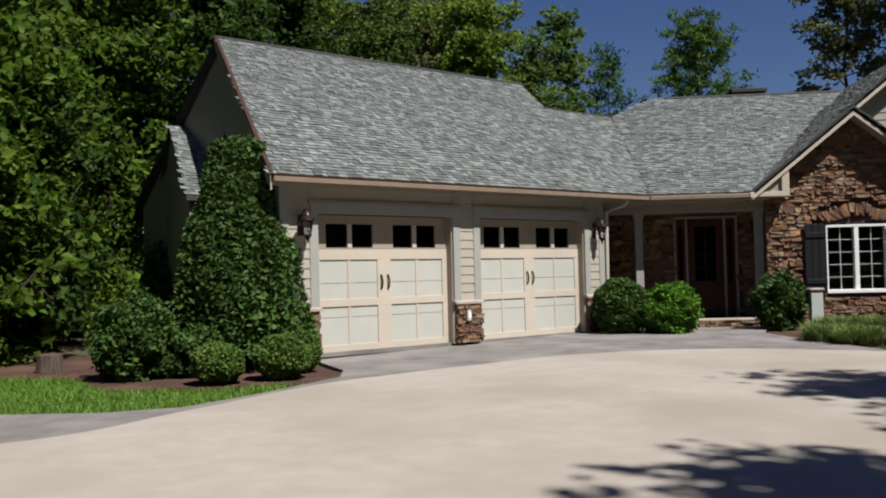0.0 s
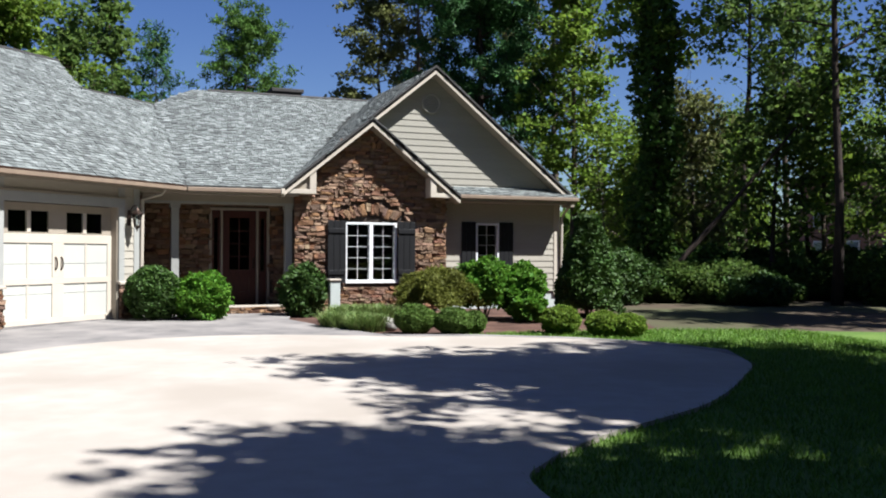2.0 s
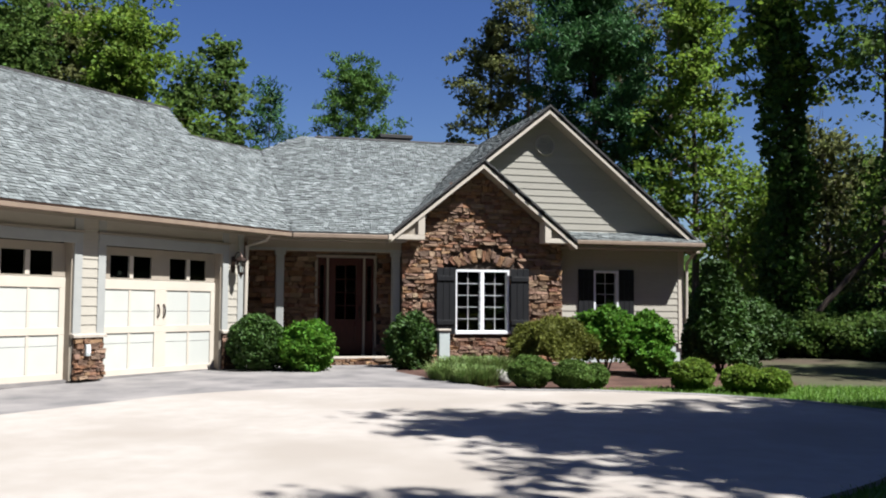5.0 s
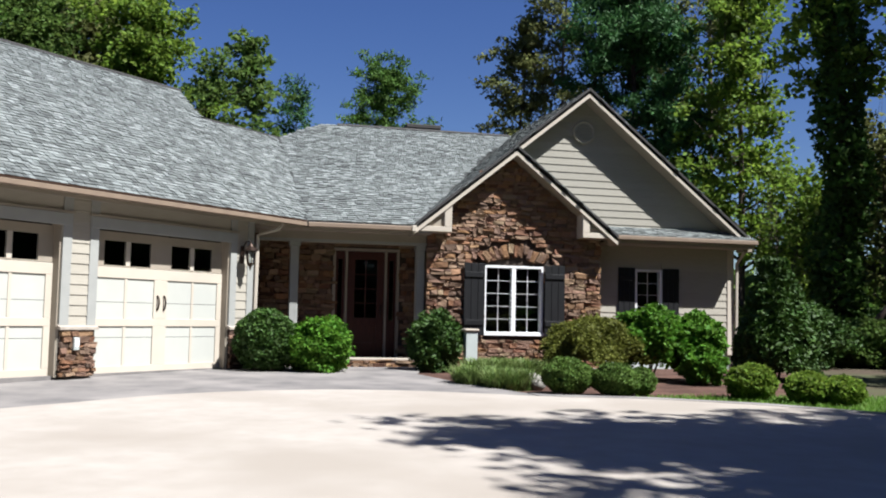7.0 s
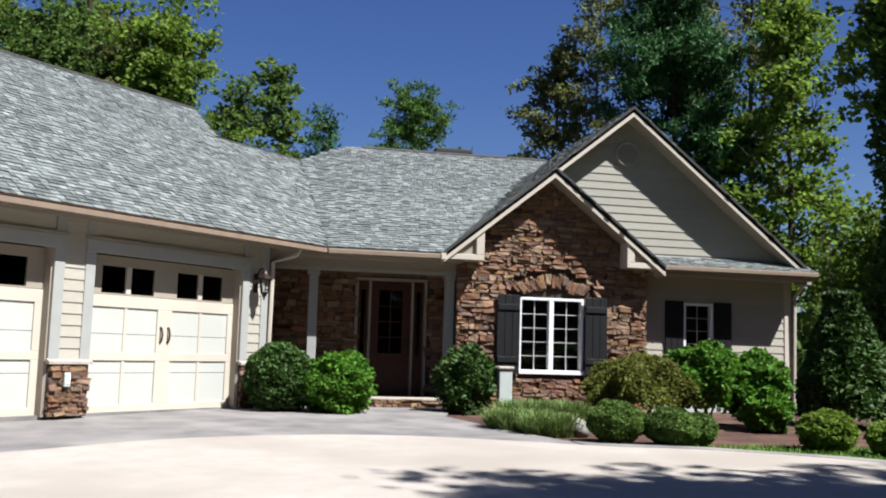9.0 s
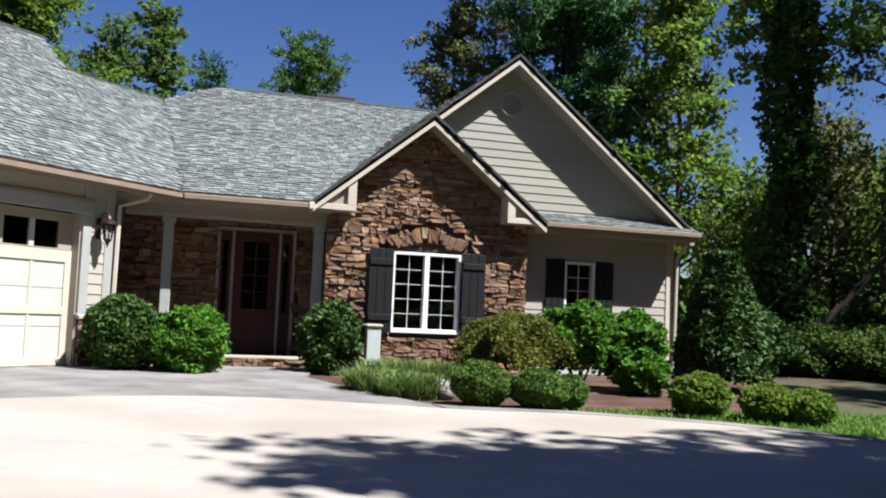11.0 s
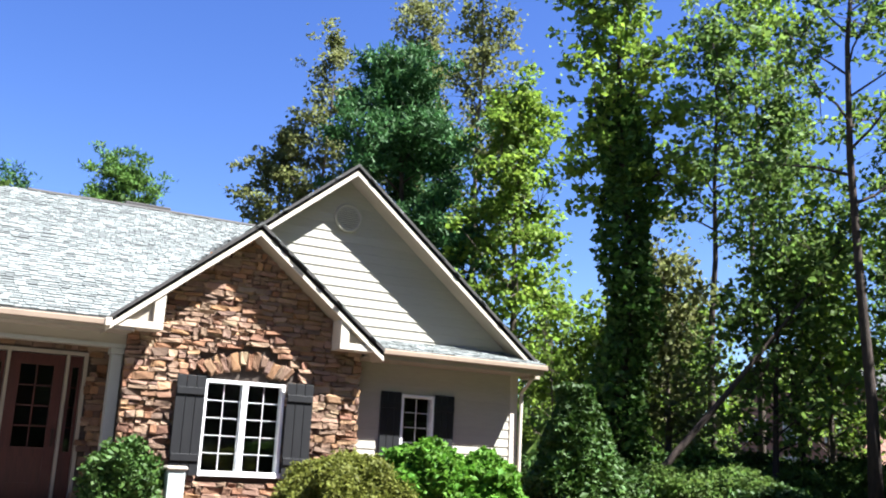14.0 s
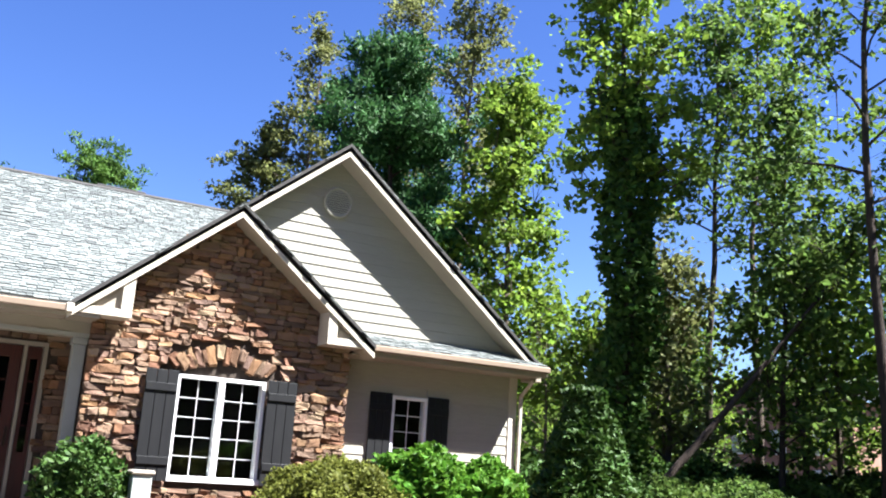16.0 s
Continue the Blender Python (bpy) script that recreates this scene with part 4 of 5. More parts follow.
for mat, dz0, dz1, w0, w1 in ((TRIM, -0.26, -0.03, 0.0, 0.03), (BRONZE, -0.04, 0.035, -0.015, 0.06)):
    bm = bmesh.new()
    prism(bm, [(-9.53 + w0, 0, EAVE + dz0), (-8.11 + w0, GRIDGE, GTOP + dz0), (-8.11 + w0, GRIDGE, GTOP + dz1), (-9.53 + w0, 0, EAVE + dz1)], (w1 - w0, 0, 0))
    part("board" if mat is TRIM else "drip_edge", bm, mat, rake_g, m=GM)

# ---- plants ----
rng = np.random.default_rng(5)


def leaf_quads(centres, size, rng, stretch=1.6, droop=0.0):
    """Small pointed leaves, turned at random, one at each centre."""
    n = len(centres)
    a = rng.normal(size=(n, 3))
    a[:, 2] = a[:, 2] * 0.7 - droop
    a /= np.linalg.norm(a, axis=1, keepdims=True)
    b = np.cross(a, rng.normal(size=(n, 3)))
    b /= np.linalg.norm(b, axis=1, keepdims=True)
    s = size * rng.uniform(0.6, 1.35, (n, 1))
    tip, side = a * s * stretch / 2, b * s / 2
    bend = np.cross(a, b) * s * 0.12
    return np.stack([centres - tip, centres + side + bend, centres + tip, centres - side + bend], 1)


def bush(name, at, rx, rz, leaf, mat, label, category="shrub", n=2600, group="", shape="ball", seed=0, ry=None, bare=0.0):
    """A clipped or loose shrub: stems, a dark core of twigs and a coat of leaves."""
    rng = np.random.default_rng(seed + 11)
    x, y = at
    z = gz(y) - 0.03
    ry = ry or rx
    t = thing(name, (x, y, z), label, category, group)
    bm = bmesh.new()
    for i in range(5):
        q = i * 1.26 + seed
        tube(bm, [(x + 0.05 * math.cos(q), y + 0.05 * math.sin(q), z), (x + 0.3 * rx * math.cos(q), y + 0.3 * ry * math.sin(q), z + rz * 0.7), (x + 0.62 * rx * math.cos(q), y + 0.62 * ry * math.sin(q), z + rz * (1.0 + bare))], [0.025, 0.018, 0.006], 5)
    part("stem", bm, BARK, t)
    d = rng.normal(size=(n, 3))
    d /= np.linalg.norm(d, axis=1, keepdims=True)
    d[:, 2] = np.where(d[:, 2] < -0.85, -d[:, 2], d[:, 2])
    lump = 1 + 0.05 * np.sin(d[:, 0] * 7 + seed) * np.cos(d[:, 1] * 6 + seed * 2) + 0.035 * np.sin(d[:, 2] * 9 + d[:, 0] * 4 + seed)
    if shape == "loose":
        lump += 0.22 * np.sin(d[:, 0] * 4.1 + d[:, 2] * 5 + seed) * np.sin(d[:, 1] * 5 + seed) + rng.normal(0, 0.07, n)
    r = (rng.uniform(0.72, 1.02, n) ** 0.5) * lump
    p = d * r[:, None]
    if shape == "cone":
        h = (p[:, 2] + 1) / 2
        k = np.clip(1.12 - 0.85 * h ** 1.5, 0.12, 1.1)
        p[:, :2] *= k[:, None] / np.sqrt(np.clip(1 - np.clip(p[:, 2], -0.98, 0.98) ** 2, 0.12, 1))[:, None] * 0.95
    if shape == "dome":
        p[:, 2] = np.abs(p[:, 2]) * 1.6 - 0.75
        fan = np.arctan2(p[:, 1], p[:, 0])
        p *= (1 + 0.13 * np.sin(fan * 5 + p[:, 2] * 3) + 0.08 * np.sin(fan * 11 - p[:, 2] * 6) + rng.normal(0, 0.05, n))[:, None]
    c = p * (rx, ry, rz) + (x, y, z + rz * (0.94 + bare))
    c[:, 2] = np.maximum(c[:, 2], z + 0.02)
    under(new("leaves", quads("leaves", leaf_quads(c, leaf, rng, 1.7, 0.5 if shape == "dome" else 0), mat)), t)
    # inner twigs keep the heart of the shrub dark
    core = rng.normal(size=(n // 3, 3))
    core /= np.linalg.norm(core, axis=1, keepdims=True)
    core = core * rng.uniform(0.3, 0.8, (n // 3, 1))
    if shape == "cone":
        core[:, :2] *= np.clip(1.1 - 0.85 * ((core[:, 2:3] + 1) / 2) ** 1.5, 0.1, 1)
    core = core * (rx, ry, rz) + (x, y, z + rz * (0.94 + bare))
    core[:, 2] = np.maximum(core[:, 2], z + 0.02)
    under(new("inner_leaves", quads("inner_leaves", leaf_quads(core, leaf * 1.8, rng), mat)), t)
    return t


GB = "clipped boxwoods"
bush("boxwood", (6.0, -5.75), 0.40, 0.30, 0.028, LEAF_BOX, "clipped round boxwood ball at the edge of the bed", n=9000, group=GB, seed=1)
bush("boxwood", (6.68, -6.05), 0.37, 0.27, 0.028, LEAF_BOX, "clipped round boxwood ball at the edge of the bed", n=9000, group=GB, seed=2)
bush("boxwood", (7.18, -5.9), 0.24, 0.23, 0.028, LEAF_BOX, "small clipped boxwood ball at the edge of the bed", n=4500, group=GB, seed=3)
bush("boxwood", (8.78, -6.45), 0.39, 0.28, 0.05, LEAF_LIME, "pale green rounded shrub beside the lawn", n=3000, group=GB, seed=4)
bush("boxwood", (9.45, -6.95), 0.36, 0.24, 0.05, LEAF_LIME, "pale green rounded shrub beside the lawn", n=2600, group=GB, seed=5)
bush("boxwood", (9.85, -7.2), 0.33, 0.22, 0.05, LEAF_LIME, "pale green rounded shrub beside the lawn", n=2600, group=GB, seed=6)
bush("boxwood", (-4.78, -8.7), 0.38, 0.30, 0.035, LEAF_BOX, "clipped round boxwood ball in the mulch", n=4200, group=GB, seed=7)
bush("boxwood", (-3.98, -8.25), 0.42, 0.33, 0.035, LEAF_BOX, "clipped round boxwood ball in the mulch", n=4600, group=GB, seed=8)
bush("boxwood", (-3.88, -7.5), 0.32, 0.33, 0.035, LEAF_BOX, "clipped round boxwood ball in the mulch", n=3600, group=GB, seed=9)
bush("holly_tree", (-5.1, -6.6), 1.18, 1.95, 0.075, LEAF_HOLLY, "tall dense cone of dark glossy holly beside the garage", "tree", 22000, shape="cone", seed=10)
bush("holly_shrub", (-6.3, -8.0), 0.55, 0.6, 0.06, LEAF_HOLLY, "loose grey-green holly shrub in the mulch", n=5000, shape="loose", seed=11)
bush("holly_shrub", (-5.45, -7.7), 0.42, 0.36, 0.06, LEAF_HOLLY, "low dark shrub in the mulch", n=3500, shape="loose", seed=12)
bush("round_shrub", (1.55, -1.75), 0.6, 0.60, 0.055, LEAF_HOLLY, "rounded dark green shrub beside the garage", n=7000, seed=13)
bush("bright_shrub", (2.52, -1.9), 0.55, 0.50, 0.06, LEAF_BRIGHT, "bright green loose shrub before the porch", n=6500, shape="loose", seed=14)
bush("round_shrub", (4.9, -1.3), 0.50, 0.58, 0.055, LEAF_HOLLY, "loose dark green shrub beside the porch step", n=5200, shape="loose", seed=15)
bush("laceleaf_maple", (7.6, -3.1), 0.9, 0.48, 0.034, LEAF_MAPLE, "olive laceleaf maple with drooping fine leaves", "tree", 34000, shape="dome", seed=16, bare=0.6)
bush("hedge_shrub", (8.55, -3.3), 0.60, 0.52, 0.06, LEAF_BRIGHT, "bright green leggy shrub over bare stems", n=9000, seed=17, shape="loose", bare=0.6, group="hedge")
bush("hedge_shrub", (9.4, -3.4), 0.52, 0.48, 0.07, LEAF_BRIGHT, "bright green leggy shrub over bare stems", n=9000, seed=18, shape="loose", bare=0.55, group="hedge")
bush("hedge_shrub", (9.3, -4.0), 0.36, 0.34, 0.06, LEAF_BRIGHT, "low bright green shrub over mulch", n=4000, seed=19, group="hedge", shape="loose")
bush("holly_tree", (11.5, -2.9), 0.82, 1.25, 0.075, LEAF_HOLLY, "dark cone-shaped holly at the corner of the house", "tree", 12000, shape="cone", seed=20)

# striped border grass
def border_grass(at, rx, ry, n, h, label):
    t = thing("border_grass", (*at, gz(at[1])), label, "grass", "border grass", "stuff")
    rng = np.random.default_rng(int(abs(at[0]) * 100))
    q, r = rng.uniform(0, 6.28, n), np.sqrt(rng.uniform(0, 1, n))
    foot = np.stack([at[0] + rx * r * np.cos(q), at[1] + ry * r * np.sin(q), np.full(n, gz(at[1]) - 0.05)], 1)
    lean = rng.normal(0, 0.45, (n, 2))
    tall = h * rng.uniform(0.6, 1.2, n)
    top = foot + np.stack([lean[:, 0] * tall, lean[:, 1] * tall, tall], 1)
    midp = foot * 0.45 + top * 0.55 + np.array([0, 0, 1.0]) * (tall * 0.15)[:, None]
    side = np.stack([-lean[:, 1], lean[:, 0], np.zeros(n)], 1)
    side = side / (np.linalg.norm(side, axis=1, keepdims=True) + 1e-6) * 0.009
    tagged(under(new("blades", quads("blades", np.concatenate([np.stack([foot - side, foot + side, midp + side, midp - side], 1), np.stack([midp - side, midp + side, top + side * 0.2, top - side * 0.2], 1)]), LIRIOPE)), t), kind="stuff")


border_grass((5.75, -3.3), 0.75, 0.5, 3600, 0.36, "dense green border grass below the window")
border_grass((5.1, -4.2), 0.5, 0.4, 2200, 0.3, "striped border grass at the edge of the bed")
border_grass((5.35, -4.9), 0.4, 0.3, 2000, 0.3, "striped border grass at the edge of the bed")
bm = bmesh.new()
bmesh.ops.create_icosphere(bm, subdivisions=3, radius=0.2)
for v in bm.verts:
    v.co *= 1 + 0.25 * noise.noise(v.co * 5)
    v.co.z *= 0.75
bm.transform(pose(5.72, -4.95, 0.03))
tagged(new("boulder", mesh_of("boulder", bm, ROCK, True)), "pale rounded boulder among the border grass", "rock")
util = thing("utility_pedestal", (5.55, -1.55, 0), "grey utility pedestal box with a pale cap", "utility box")
part("body", boxes((5.44, 5.68, -1.65, -1.45, -0.03, 0.78), bevel=0.01), BOX_GREY, util)
part("cap", boxes((5.41, 5.71, -1.68, -1.42, 0.782, 0.84), bevel=0.02), CAP, util)
bm = bmesh.new()
lathe(bm, [(0.23, 0), (0.21, 0.15), (0.2, 0.28), (0.17, 0.3)], (-8.2, -6.9, -0.14), 12)
tagged(new("tree_stump", mesh_of("tree_stump", bm, BARK)), "low sawn tree stump in the mulch", "stump")


def lawn_blades(name, outline, n, h, label, box_):
    rng = np.random.default_rng(3)
    x0, x1, y0, y1 = box_
    p = np.stack([rng.uniform(x0, x1, n), rng.uniform(y0, y1, n)], 1)
    keep = np.array([inside_outline(outline, a, b) for a, b in p])
    p = p[keep]
    n = len(p)
    z = np.array([gz(b) for b in p[:, 1]]) - 0.05
    foot = np.column_stack([p, z])
    lean = rng.normal(0, 0.5, (n, 2))
    tall = h * rng.uniform(0.6, 1.4, n)
    top = foot + np.column_stack([lean[:, 0] * tall, lean[:, 1] * tall, tall])
    q = rng.uniform(0, 6.28, n)
    side = np.column_stack([np.cos(q), np.sin(q), np.zeros(n)]) * 0.008
    tagged(new(name, quads(name, np.stack([foot - side, foot + side, top + side * 0.3, top - side * 0.3], 1), BLADE)), label, "grass", "", "stuff")


lawn_blades("lawn_grass", LAWN_L, 60000, 0.06, "short bright lawn grass in the sun", (-14, -3.4, -14, -7.5))
lawn_blades("lawn_grass", LAWN_R, 90000, 0.06, "short lawn grass half in shade", (3, 14, -17.5, -5.8))


# ---- trees ----
def tree(name, at, height, crown, leaf, leaf_mat, bark, label, n=5000, first=0.35, radius=0.16, limbs=14, seed=0, lean=(0, 0), clump=0.8, ivy=0, pine=False, top_taper=0.55):
    """A tapered trunk, limbs with twigs, and clumps of leaves round them; crown is the crown's radius."""
    rng = np.random.default_rng(seed + 100)
    x, y = at
    z = gz(y) - 0.1
    t = thing(name, (x, y, z), label, "tree")
    bend = rng.normal(0, 0.02 * height, (7, 2)).cumsum(0) * 0.35
    hs = np.linspace(0, 1, 7)
    axis = [Vector((x + lean[0] * h * height + (bend[i][0] if i else 0), y + lean[1] * h * height + (bend[i][1] if i else 0), z + h * height)) for i, h in enumerate(hs)]
    bm = bmesh.new()
    tube(bm, axis, [radius * (1.25 if i == 0 else 1 - 0.88 * h) for i, h in enumerate(hs)], 9)
    part("trunk", bm, bark, t, smooth=True)
    centres, bm = [], bmesh.new()
    for i in range(limbs):
        f = first + (1 - first) * (i + rng.uniform(0, 1)) / limbs
        k = min(int(f * 6), 5)
        start = axis[k].lerp(axis[k + 1], f * 6 - k)
        q = i * 2.4 + rng.uniform(-0.5, 0.5)
        g = (f - first) / (1 - first)
        reach = crown * (0.55 + 0.45 * math.sin(math.pi * min(g * 0.9 + 0.18, 1))) * (1 - top_taper * g) * rng.uniform(0.7, 1.15)
        up = (0.12 if pine else 0.45) + 0.5 * g
        pts = [start]
        way = Vector((math.cos(q), math.sin(q), up)).normalized()
        for s in range(4):
            way = (way + Vector(rng.normal(0, 0.16, 3)) + Vector((0, 0, 0.06 if not pine else 0.02))).normalized()
            pts.append(pts[-1] + way * reach / 4)
        r = max(radius * (1 - 0.88 * f) * 0.5, 0.012)
        tube(bm, pts, [r, r * 0.8, r * 0.6, r * 0.4, 0.006], 5)
        for s in (2, 3, 4):
            centres.append((pts[s], 0.4 + 0.08 * s))
            for _ in range(3):
                tip = pts[s] + Vector(rng.normal(0, 0.5 * clump, 3)) + way * 0.3 * clump
                tube(bm, [pts[s], pts[s].lerp(tip, 0.5) + Vector((0, 0, 0.05)), tip], [r * 0.35 + 0.004, r * 0.2 + 0.003, 0.003], 4)
                centres.append((tip, 0.55))
    centres.append((axis[-1], 0.8))
    part("branchwork", bm, bark, t)
    c = np.array([tuple(p) for p, _ in centres])
    w = np.array([s for _, s in centres])
    pick = rng.integers(0, len(c), n)
    d = rng.normal(size=(n, 3)) * (0.36, 0.36, 0.22 if not pine else 0.2) * clump
    pts = c[pick] + d * w[pick][:, None]
    if pine:
        a = rng.normal(size=(n, 3)) + (0, 0, 0.5)
        a /= np.linalg.norm(a, axis=1, keepdims=True)
        b = np.cross(a, rng.normal(size=(n, 3)))
        b /= np.linalg.norm(b, axis=1, keepdims=True)
        tip, side = a * leaf * 1.3, b * leaf * 0.24
        fol = np.stack([pts - side, pts + side, pts + tip + side * 0.4, pts + tip - side * 0.4], 1)
    else:
        fol = leaf_quads(pts, leaf, rng, 1.5, 0.25)
    under(new("crown", quads("crown", fol, leaf_mat)), t)
    if ivy:
        f = rng.uniform(0.0, 0.72, ivy)
        q = rng.uniform(0, 6.28, ivy)
        rr = rng.uniform(0.1, 0.55, ivy) * (1 + 0.4 * np.sin(f * 25 + q)) + radius
        ax = np.array([tuple(p) for p in axis])
        base = np.stack([np.interp(f, hs, ax[:, i]) for i in range(3)], 1)
        pts = base + np.stack([rr * np.cos(q), rr * np.sin(q), rng.normal(0, 0.1, ivy)], 1)
        under(new("ivy", quads("ivy", leaf_quads(pts, leaf * 0.9, rng), LEAF_IVY)), t)
    return t


# the wood beside and behind the house, tree by tree
tree("pine_tree", (15.4, 12.5), 14.0, 3.1, 0.17, LEAF_PINE, DARK_BARK, "dense dark green pine behind the gable", 30000, 0.42, 0.22, 24, 1, pine=True, clump=1.15)
tree("oak_tree", (19.5, 37.3), 20.2, 3.3, 0.2, LEAF_OLIVE, BARK, "olive-leaved oak far behind the roof", 9000, 0.4, 0.22, 22, 2, clump=1.25)
tree("ivy_clad_tree", (17.6, 4.0), 15.0, 1.9, 0.15, LEAF_LIME, DARK_BARK, "tall tree with an ivy-clad trunk and sunlit top", 5600, 0.5, 0.2, 20, 3, ivy=9000, clump=0.9)
tree("tall_oak", (25.1, 8), 16.6, 3.0, 0.15, LEAF_OAK, DARK_BARK, "tall slender oak with a bare dark trunk", 4000, 0.52, 0.16, 18, 4, clump=1.0)
tree("tall_oak", (21.2, -0.9), 18.0, 3.4, 0.14, LEAF_OAK, DARK_BARK, "tall slender oak with a bare dark trunk", 4800, 0.42, 0.15, 20, 5, clump=1.0)
tree("leaning_tree", (16.6, 2.4), 7.5, 1.2, 0.13, LEAF_OAK, DARK_BARK, "thin leaning tree in the shade", 1200, 0.6, 0.11, 8, 6, lean=(0.8, -0.25))
tree("oak_tree", (21.8, 35.5), 26.0, 2.8, 0.19, LEAF_OLIVE, BARK, "tall airy oak behind the pine", 4500, 0.5, 0.2, 18, 7, clump=1.2)
tree("oak_tree", (25.3, 31.9), 28.4, 3.6, 0.19, LEAF_OLIVE, BARK, "tall airy oak behind the pine", 6500, 0.42, 0.22, 20, 8, clump=1.3)
tree("oak_tree", (26.2, 25.8), 26.6, 3.5, 0.18, LEAF_OLIVE, BARK, "tall airy oak behind the pine", 7000, 0.35, 0.22, 22, 11, clump=1.3)
tree("poplar_tree", (17.7, 8.9), 12.6, 2.2, 0.14, LEAF_LIME, BARK, "yellow-green tulip poplar beside the house", 11000, 0.2, 0.16, 24, 9, clump=1.0)
tree("poplar_tree", (26.7, 7.6), 18.6, 2.8, 0.15, LEAF_LIME, BARK, "tall green tree deep in the wood", 3600, 0.55, 0.15, 18, 10, clump=1.0)
tree("bare_sapling", (17.6, 6.6), 4.7, 1.2, 0.08, LEAF_OAK, BARK, "nearly bare grey sapling beside the house corner", 90, 0.4, 0.05, 10, 13, clump=0.7)
tree("thin_oak", (24.8, 3.95), 12.4, 2.2, 0.14, LEAF_OAK, DARK_BARK, "thin upright oak with a few open limbs", 4500, 0.4, 0.09, 16, 12, clump=0.9)
wood = random.Random(12)
# lower trees under the tall ones: place, height, crown, leaf colour
RIGHT = [(20.0, 4.5, 6.9, 1.6, LEAF_OLIVE), (21.2, 2.0, 7.4, 1.7, LEAF_OAK), (23.7, 2.1, 7.4, 2.0, LEAF_LIME), (26.5, 1.8, 11.5, 2.2, LEAF_OAK), (28.2, 20.9, 8.2, 2.6, LEAF_LIME), (32.7, 17.3, 8.6, 2.6, LEAF_OAK), (37.5, 13.7, 8.4, 2.6, LEAF_LIME),
         (19.2, 6.6, 5.0, 1.5, LEAF_LIME), (22.6, 7.5, 6.0, 1.7, LEAF_OAK), (27.5, 11.5, 6.5, 2.0, LEAF_LIME), (31.0, 5.5, 9.0, 2.2, LEAF_OAK), (36.0, 22.5, 9.5, 2.6, LEAF_OAK)]
for i, (x, y, h, r, mat) in enumerate(RIGHT):
    tree("woodland_tree", (x, y), h, r, 0.14, mat, (BARK, DARK_BARK)[i % 2], "broadleaf tree of the wood beside the house", 3200, 0.2, 0.1, 20, 20 + i, clump=1.0)
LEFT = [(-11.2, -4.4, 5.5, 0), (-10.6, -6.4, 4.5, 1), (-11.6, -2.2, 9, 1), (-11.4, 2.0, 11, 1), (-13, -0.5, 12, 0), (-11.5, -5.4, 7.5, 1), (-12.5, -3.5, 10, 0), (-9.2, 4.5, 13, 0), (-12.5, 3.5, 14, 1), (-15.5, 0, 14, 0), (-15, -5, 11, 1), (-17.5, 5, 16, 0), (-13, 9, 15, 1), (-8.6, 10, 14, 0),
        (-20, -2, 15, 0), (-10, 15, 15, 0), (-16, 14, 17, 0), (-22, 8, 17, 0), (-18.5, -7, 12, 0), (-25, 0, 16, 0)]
# lit picks the sunlit leaf tint; the other trees carry shade in their colour
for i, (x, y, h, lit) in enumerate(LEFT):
    tree("woodland_tree", (x, y), h, 2.4, 0.15, LEAF_LEFT_LIT if lit else LEAF_LEFT_SHADED, (BARK, DARK_BARK)[i % 2], "broadleaf tree of the dense wood beside the garage", 15000, 0.1, 0.13, 26, 50 + i, clump=1.1)
BEHIND = [(-8.5, 17, 13.0), (-5.8, 15, 11.5), (-3.8, 17, 12), (-2.2, 13, 11), (-6.5, 21, 14)]
for i, (x, y, h) in enumerate(BEHIND):
    tree("woodland_tree", (x, y), h, 2.5, 0.13, (LEAF_LIME, LEAF_OAK, LEAF_OLIVE)[i % 3], BARK, "broadleaf tree behind the garage roof", 18000, 0.35, 0.15, 22, 80 + i, clump=1.15)
tree("pine_tree", (-4.6, 17.5), 26, 3.4, 0.2, LEAF_PINE, DARK_BARK, "tall pine with a bare dark trunk behind the garage", 9000, 0.62, 0.24, 18, 90, pine=True, clump=1.3)
tree("sparse_tree", (2.0, 34.9), 16.6, 2.3, 0.24, LEAF_OAK, BARK, "slender sparse tree behind the link roof", 2600, 0.5, 0.12, 14, 91, clump=0.95)
tree("pine_tree", (5.1, 39.8), 14.9, 2.1, 0.2, LEAF_PINE, BARK, "small pine behind the link roof", 3500, 0.5, 0.12, 14, 92, pine=True, clump=1.1)
tree("pine_tree", (10.2, 37.5), 16.3, 2.9, 0.2, LEAF_FAR_PINE, BARK, "rounded bright pine behind the main ridge", 11000, 0.55, 0.18, 20, 93, pine=True, clump=1.15, top_taper=0.5)
tree("oak_tree", (0.0, 26), 12.5, 2.4, 0.18, LEAF_OAK, BARK, "broadleaf tree far behind the roofs", 5000, 0.4, 0.14, 18, 94, clump=1.1)
# the trees behind the camera that throw the dappled shade over the drive
SHADE = [(12, -18.3, 16.0, 2.9), (14.9, -18.7, 16.5, 2.9), (9.6, -22.7, 16.0, 2.1), (17.4, -17.8, 17, 2.9), (12.1, -24.9, 16.0, 2.7), (15.7, -22.8, 16.5, 3.0), (10.6, -27.6, 15.5, 2.6), (13.7, -21, 16, 2.5), (17.1, -20.8, 16, 2.6), (22.3, -10.8, 16, 2.6), (25.7, -8.6, 15, 2.6)]
for i, (x, y, h, r) in enumerate(SHADE):
    tree("shade_tree", (x, y), h, r, 0.2, LEAF_OAK, BARK, "broadleaf tree on the lawn shading the driveway", 5600, 0.62, 0.19, 24, 120 + i, clump=1.1, top_taper=0.35)
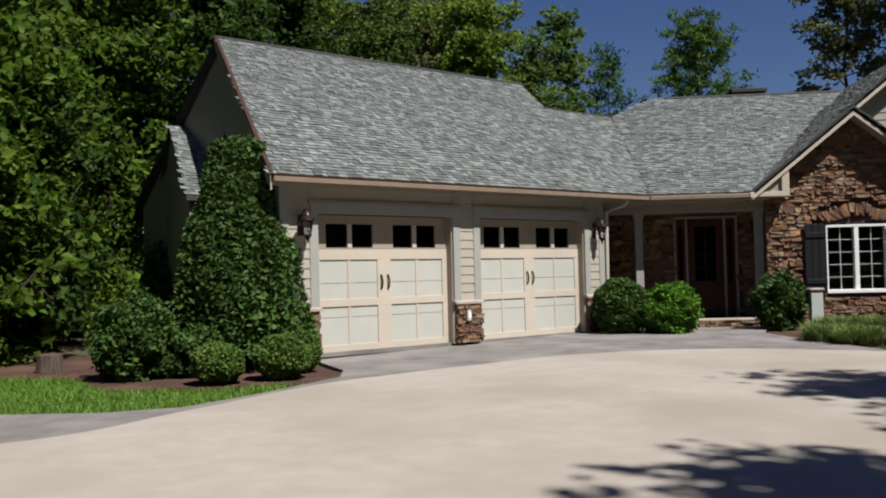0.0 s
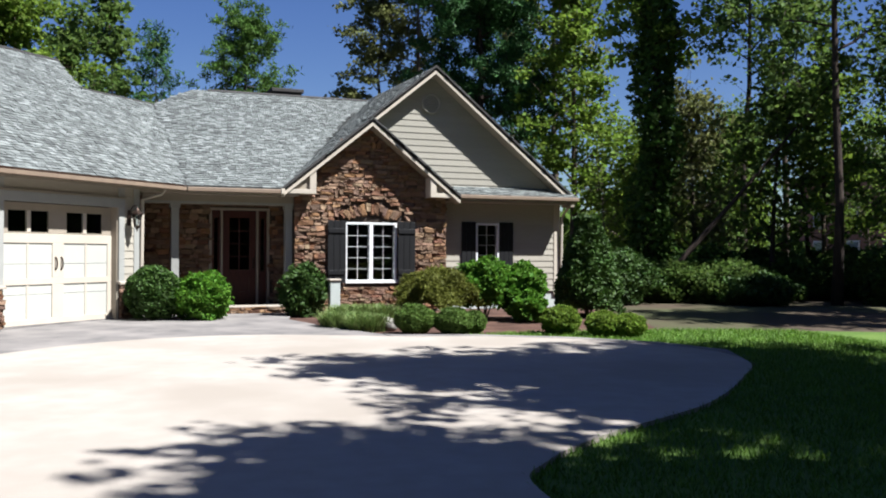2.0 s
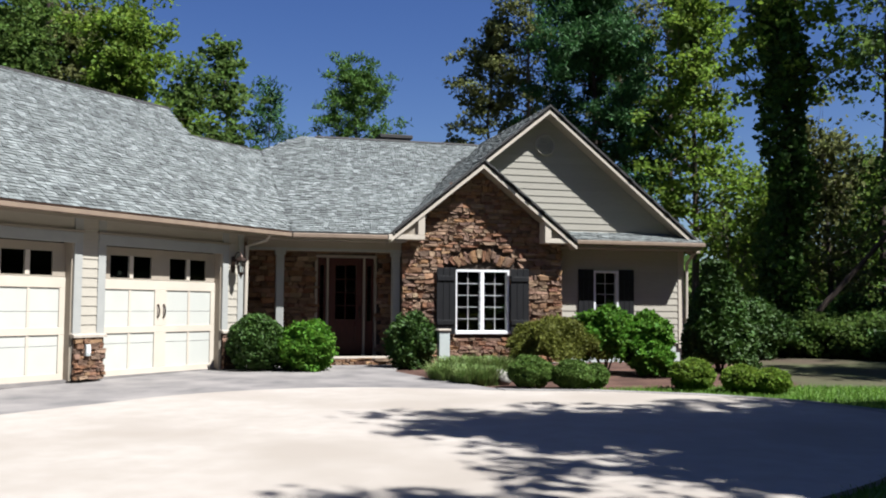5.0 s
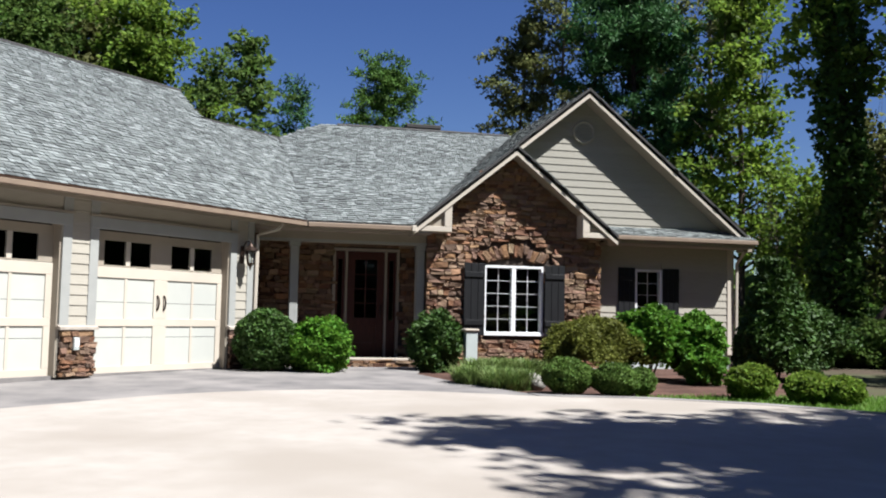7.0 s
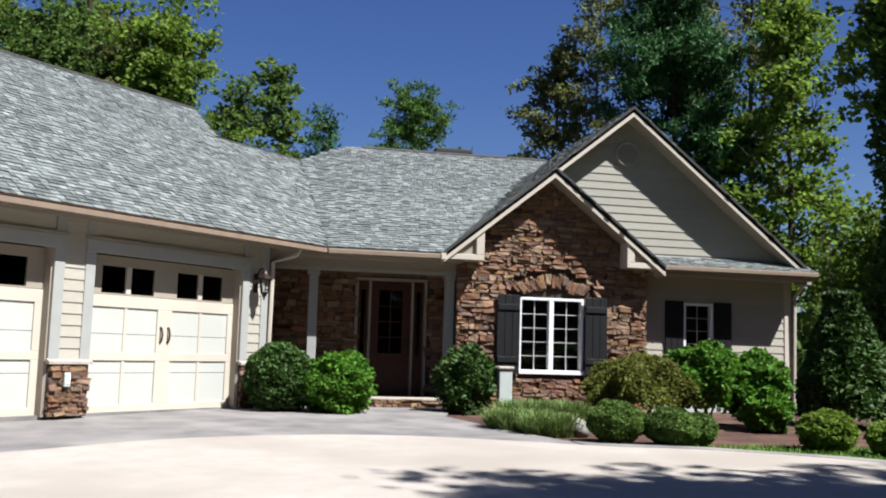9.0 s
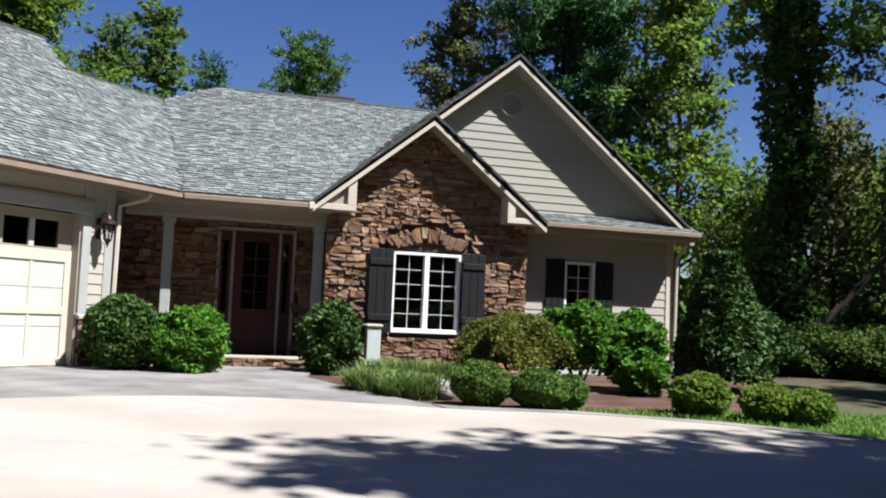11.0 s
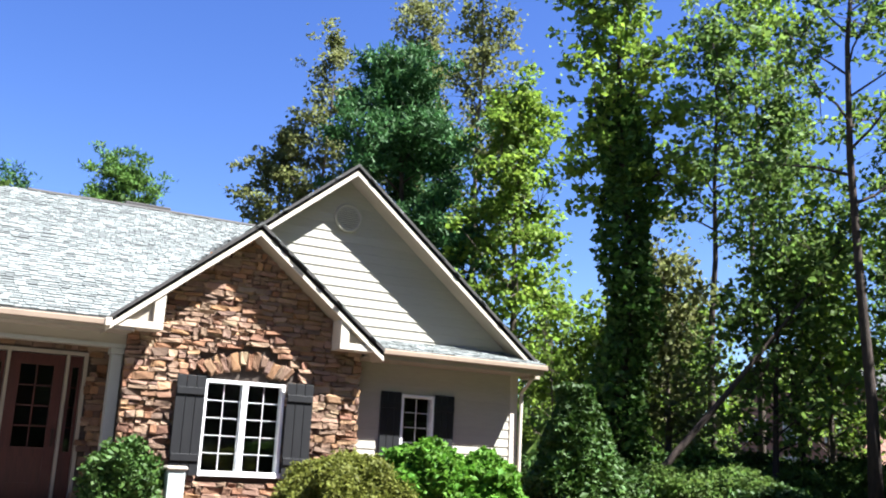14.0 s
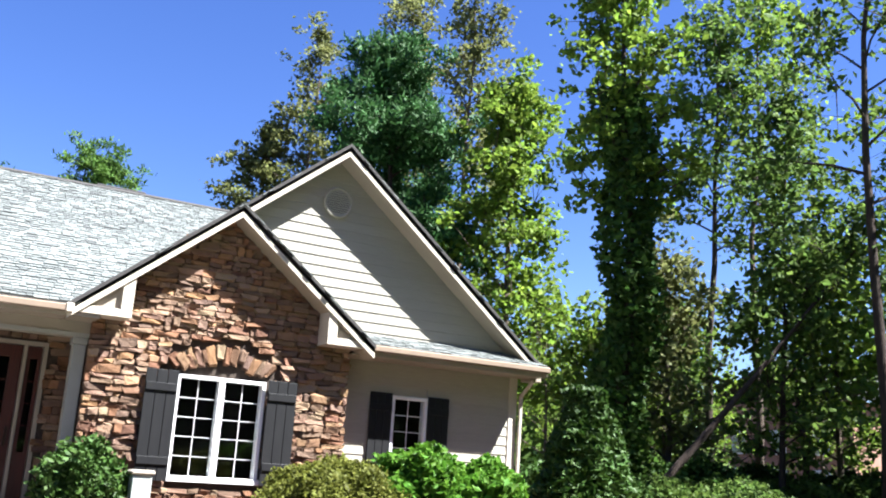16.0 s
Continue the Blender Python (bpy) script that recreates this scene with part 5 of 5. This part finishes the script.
# unseen wood added behind the viewer to cut low sky light and darken reflections
rng = np.random.default_rng(61)
n = 60000
ang = rng.uniform(math.pi * 0.86, math.pi * 2.14, n)
rad = rng.uniform(27, 40, n)
hgt = rng.uniform(0.02, 1, n) * (15 + 3 * np.sin(ang * 19))
pts = np.stack([2 + rad * np.cos(ang), -16 + rad * np.sin(ang), hgt], 1)
tagged(new("wood_behind", quads("wood_behind", leaf_quads(pts, 0.9, rng, 1.3), LEAF_OAK)), "unseen belt of green woodland added round the drive to block low sky", "woodland", "", "stuff")
for i in range(50):
    a = wood.uniform(0, 1)
    x, y = (wood.uniform(15, 34), wood.uniform(-3, 10)) if i < 14 else (wood.uniform(-20, -8.4), wood.uniform(-5.5, 4)) if i < 28 else (wood.uniform(15.5, 22), wood.uniform(2.5, 9)) if i < 34 else (15.8 + 0.8 * (i - 34) + wood.uniform(-0.9, 0.9), wood.uniform(0.0, 6.0))
    bush("undergrowth_shrub", (x, y), wood.uniform(0.9, 1.5), wood.uniform(0.6, 1.1) if i < 28 else wood.uniform(0.25, 0.95), 0.08, (LEAF_OAK, LEAF_LIME, LEAF_HOLLY)[i % 3] if i < 28 else (LEAF_IVY, LEAF_HOLLY, LEAF_OAK)[i % 3], "loose undergrowth shrub at the edge of the wood", n=5500, shape="loose", seed=200 + i, group="undergrowth")

# far wood that closes the view
rng = np.random.default_rng(77)
n = 60000
ang = rng.uniform(0, 2 * math.pi, n)
rad = rng.uniform(62, 85, n)
hgt = rng.uniform(0, 1, n) ** 0.8 * (6.0 + 2.5 * np.sin(ang * 23) + 1.5 * np.sin(ang * 57 + 1))
pts = np.stack([5 + rad * np.cos(ang), -5 + rad * np.sin(ang), hgt], 1)
tagged(new("far_wood", quads("far_wood", leaf_quads(pts, 1.1, rng, 1.3), LEAF_OAK)), "far belt of green woodland", "woodland", "", "stuff")

# neighbouring house through the trees
house = thing("neighbour_house", (52, 25, 0), "brown plastered neighbouring house behind the trees", "house")
part("wall", boxes((48, 58, 20, 30, -0.2, 6.2)), TAUPE, house)
bm = bmesh.new()
prism(bm, [(47.4, 19.4, 6.2), (58.6, 19.4, 6.2), (58.6, 25, 8.6), (47.4, 25, 8.6)], (0, 0, 0.15))
prism(bm, [(47.4, 30.6, 6.2), (58.6, 30.6, 6.2), (58.6, 25, 8.6), (47.4, 25, 8.6)], (0, 0, 0.15))
part("roof", bm, ROOF_FELT, house)
for y in (21.5, 24.5, 27.5):
    for z in (1.0, 3.2):
        w = part("window", boxes((47.93, 47.99, y, y + 1.1, z, z + 1.4)), WHITE, house)
        part("pane", boxes((47.9, 47.925, y + 0.1, y + 1.0, z + 0.1, z + 1.3)), GLASS, w)


# ---- pieces of the walls ----
def in_stone(x, z):
    if z > under_small(x) + 0.02:
        return False
    if WX0 - 0.13 < x < WX1 + 0.13 and WZ0 - 0.09 < z < WZ1 + 0.05:
        return False
    dx, dz = x - (WX0 + WX1) / 2, z - 1.55
    return not (abs(dx) < 0.9 and z > WZ1 + 0.03 and math.hypot(dx, dz) < 1.22)


lay_stones(wall_stone, SX0 - 0.03, SX1 + 0.03, 0.0, AZ - 0.2, in_stone, seed=4)
rnd = random.Random(9)
# fan of stones over the window
q = 42.0
while q < 138:
    step = rnd.uniform(4.0, 8.5)
    mid = radians(q + step / 2)
    r = rnd.uniform(0.98, 1.06)
    ob = under(new("stone", BLOCKS[rnd.randrange(10)]), wall_stone)
    ob.matrix_basis = pose((WX0 + WX1) / 2 + r * math.cos(mid), -0.03, 1.52 + max(r * math.sin(mid), 0.87) , 0, 90 - math.degrees(mid), 0) @ Matrix.Diagonal((radians(step) * 1.02, 0.1, rnd.uniform(0.2, 0.29), 1))
    q += step
lay_stones(wall_entry, -1.2, SX0, 0.15, 2.8, lambda x, z: not (DX0 - 0.02 < x < DX1 + 0.02 and z < DZ1 + 0.03), seed=14, face_y=YD, singles=0)
rows = []
z = 0.42
while z < 2.85:
    hi = min(z + 0.165, 2.9)
    if z < VZ0 or z > VZ1:
        rows.append((SX1 + 0.01, 12.36, SX1 + 0.01, 12.36, z, hi))
    else:
        rows.append((SX1 + 0.01, V0, SX1 + 0.01, V0, z, hi))
        rows.append((V1, 12.36, V1, 12.36, z, hi))
    z += 0.165
clapboards(wall_right, rows, SIDING, face_y=YW)
part("corner_board", boxes((12.36, 12.53, YW - 0.035, YW, 0.3, 2.9), bevel=0.004), CREAM, wall_right)
rows = []
z = 3.1
while z < BZ - 0.4:
    hi = z + 0.165
    lo_l, lo_r = max(5.3, BX - (BZ - 0.12 - z) / BK), min(12.4, BX + (BZ - 0.12 - z) / BK)
    hi_l, hi_r = max(5.3, BX - (BZ - 0.12 - hi) / BK), min(12.4, BX + (BZ - 0.12 - hi) / BK)
    if hi_r > hi_l:
        rows.append((lo_l, lo_r, hi_l, hi_r, z, hi))
    z += 0.165
clapboards(wall_gable, rows, GABLE, face_y=YW)
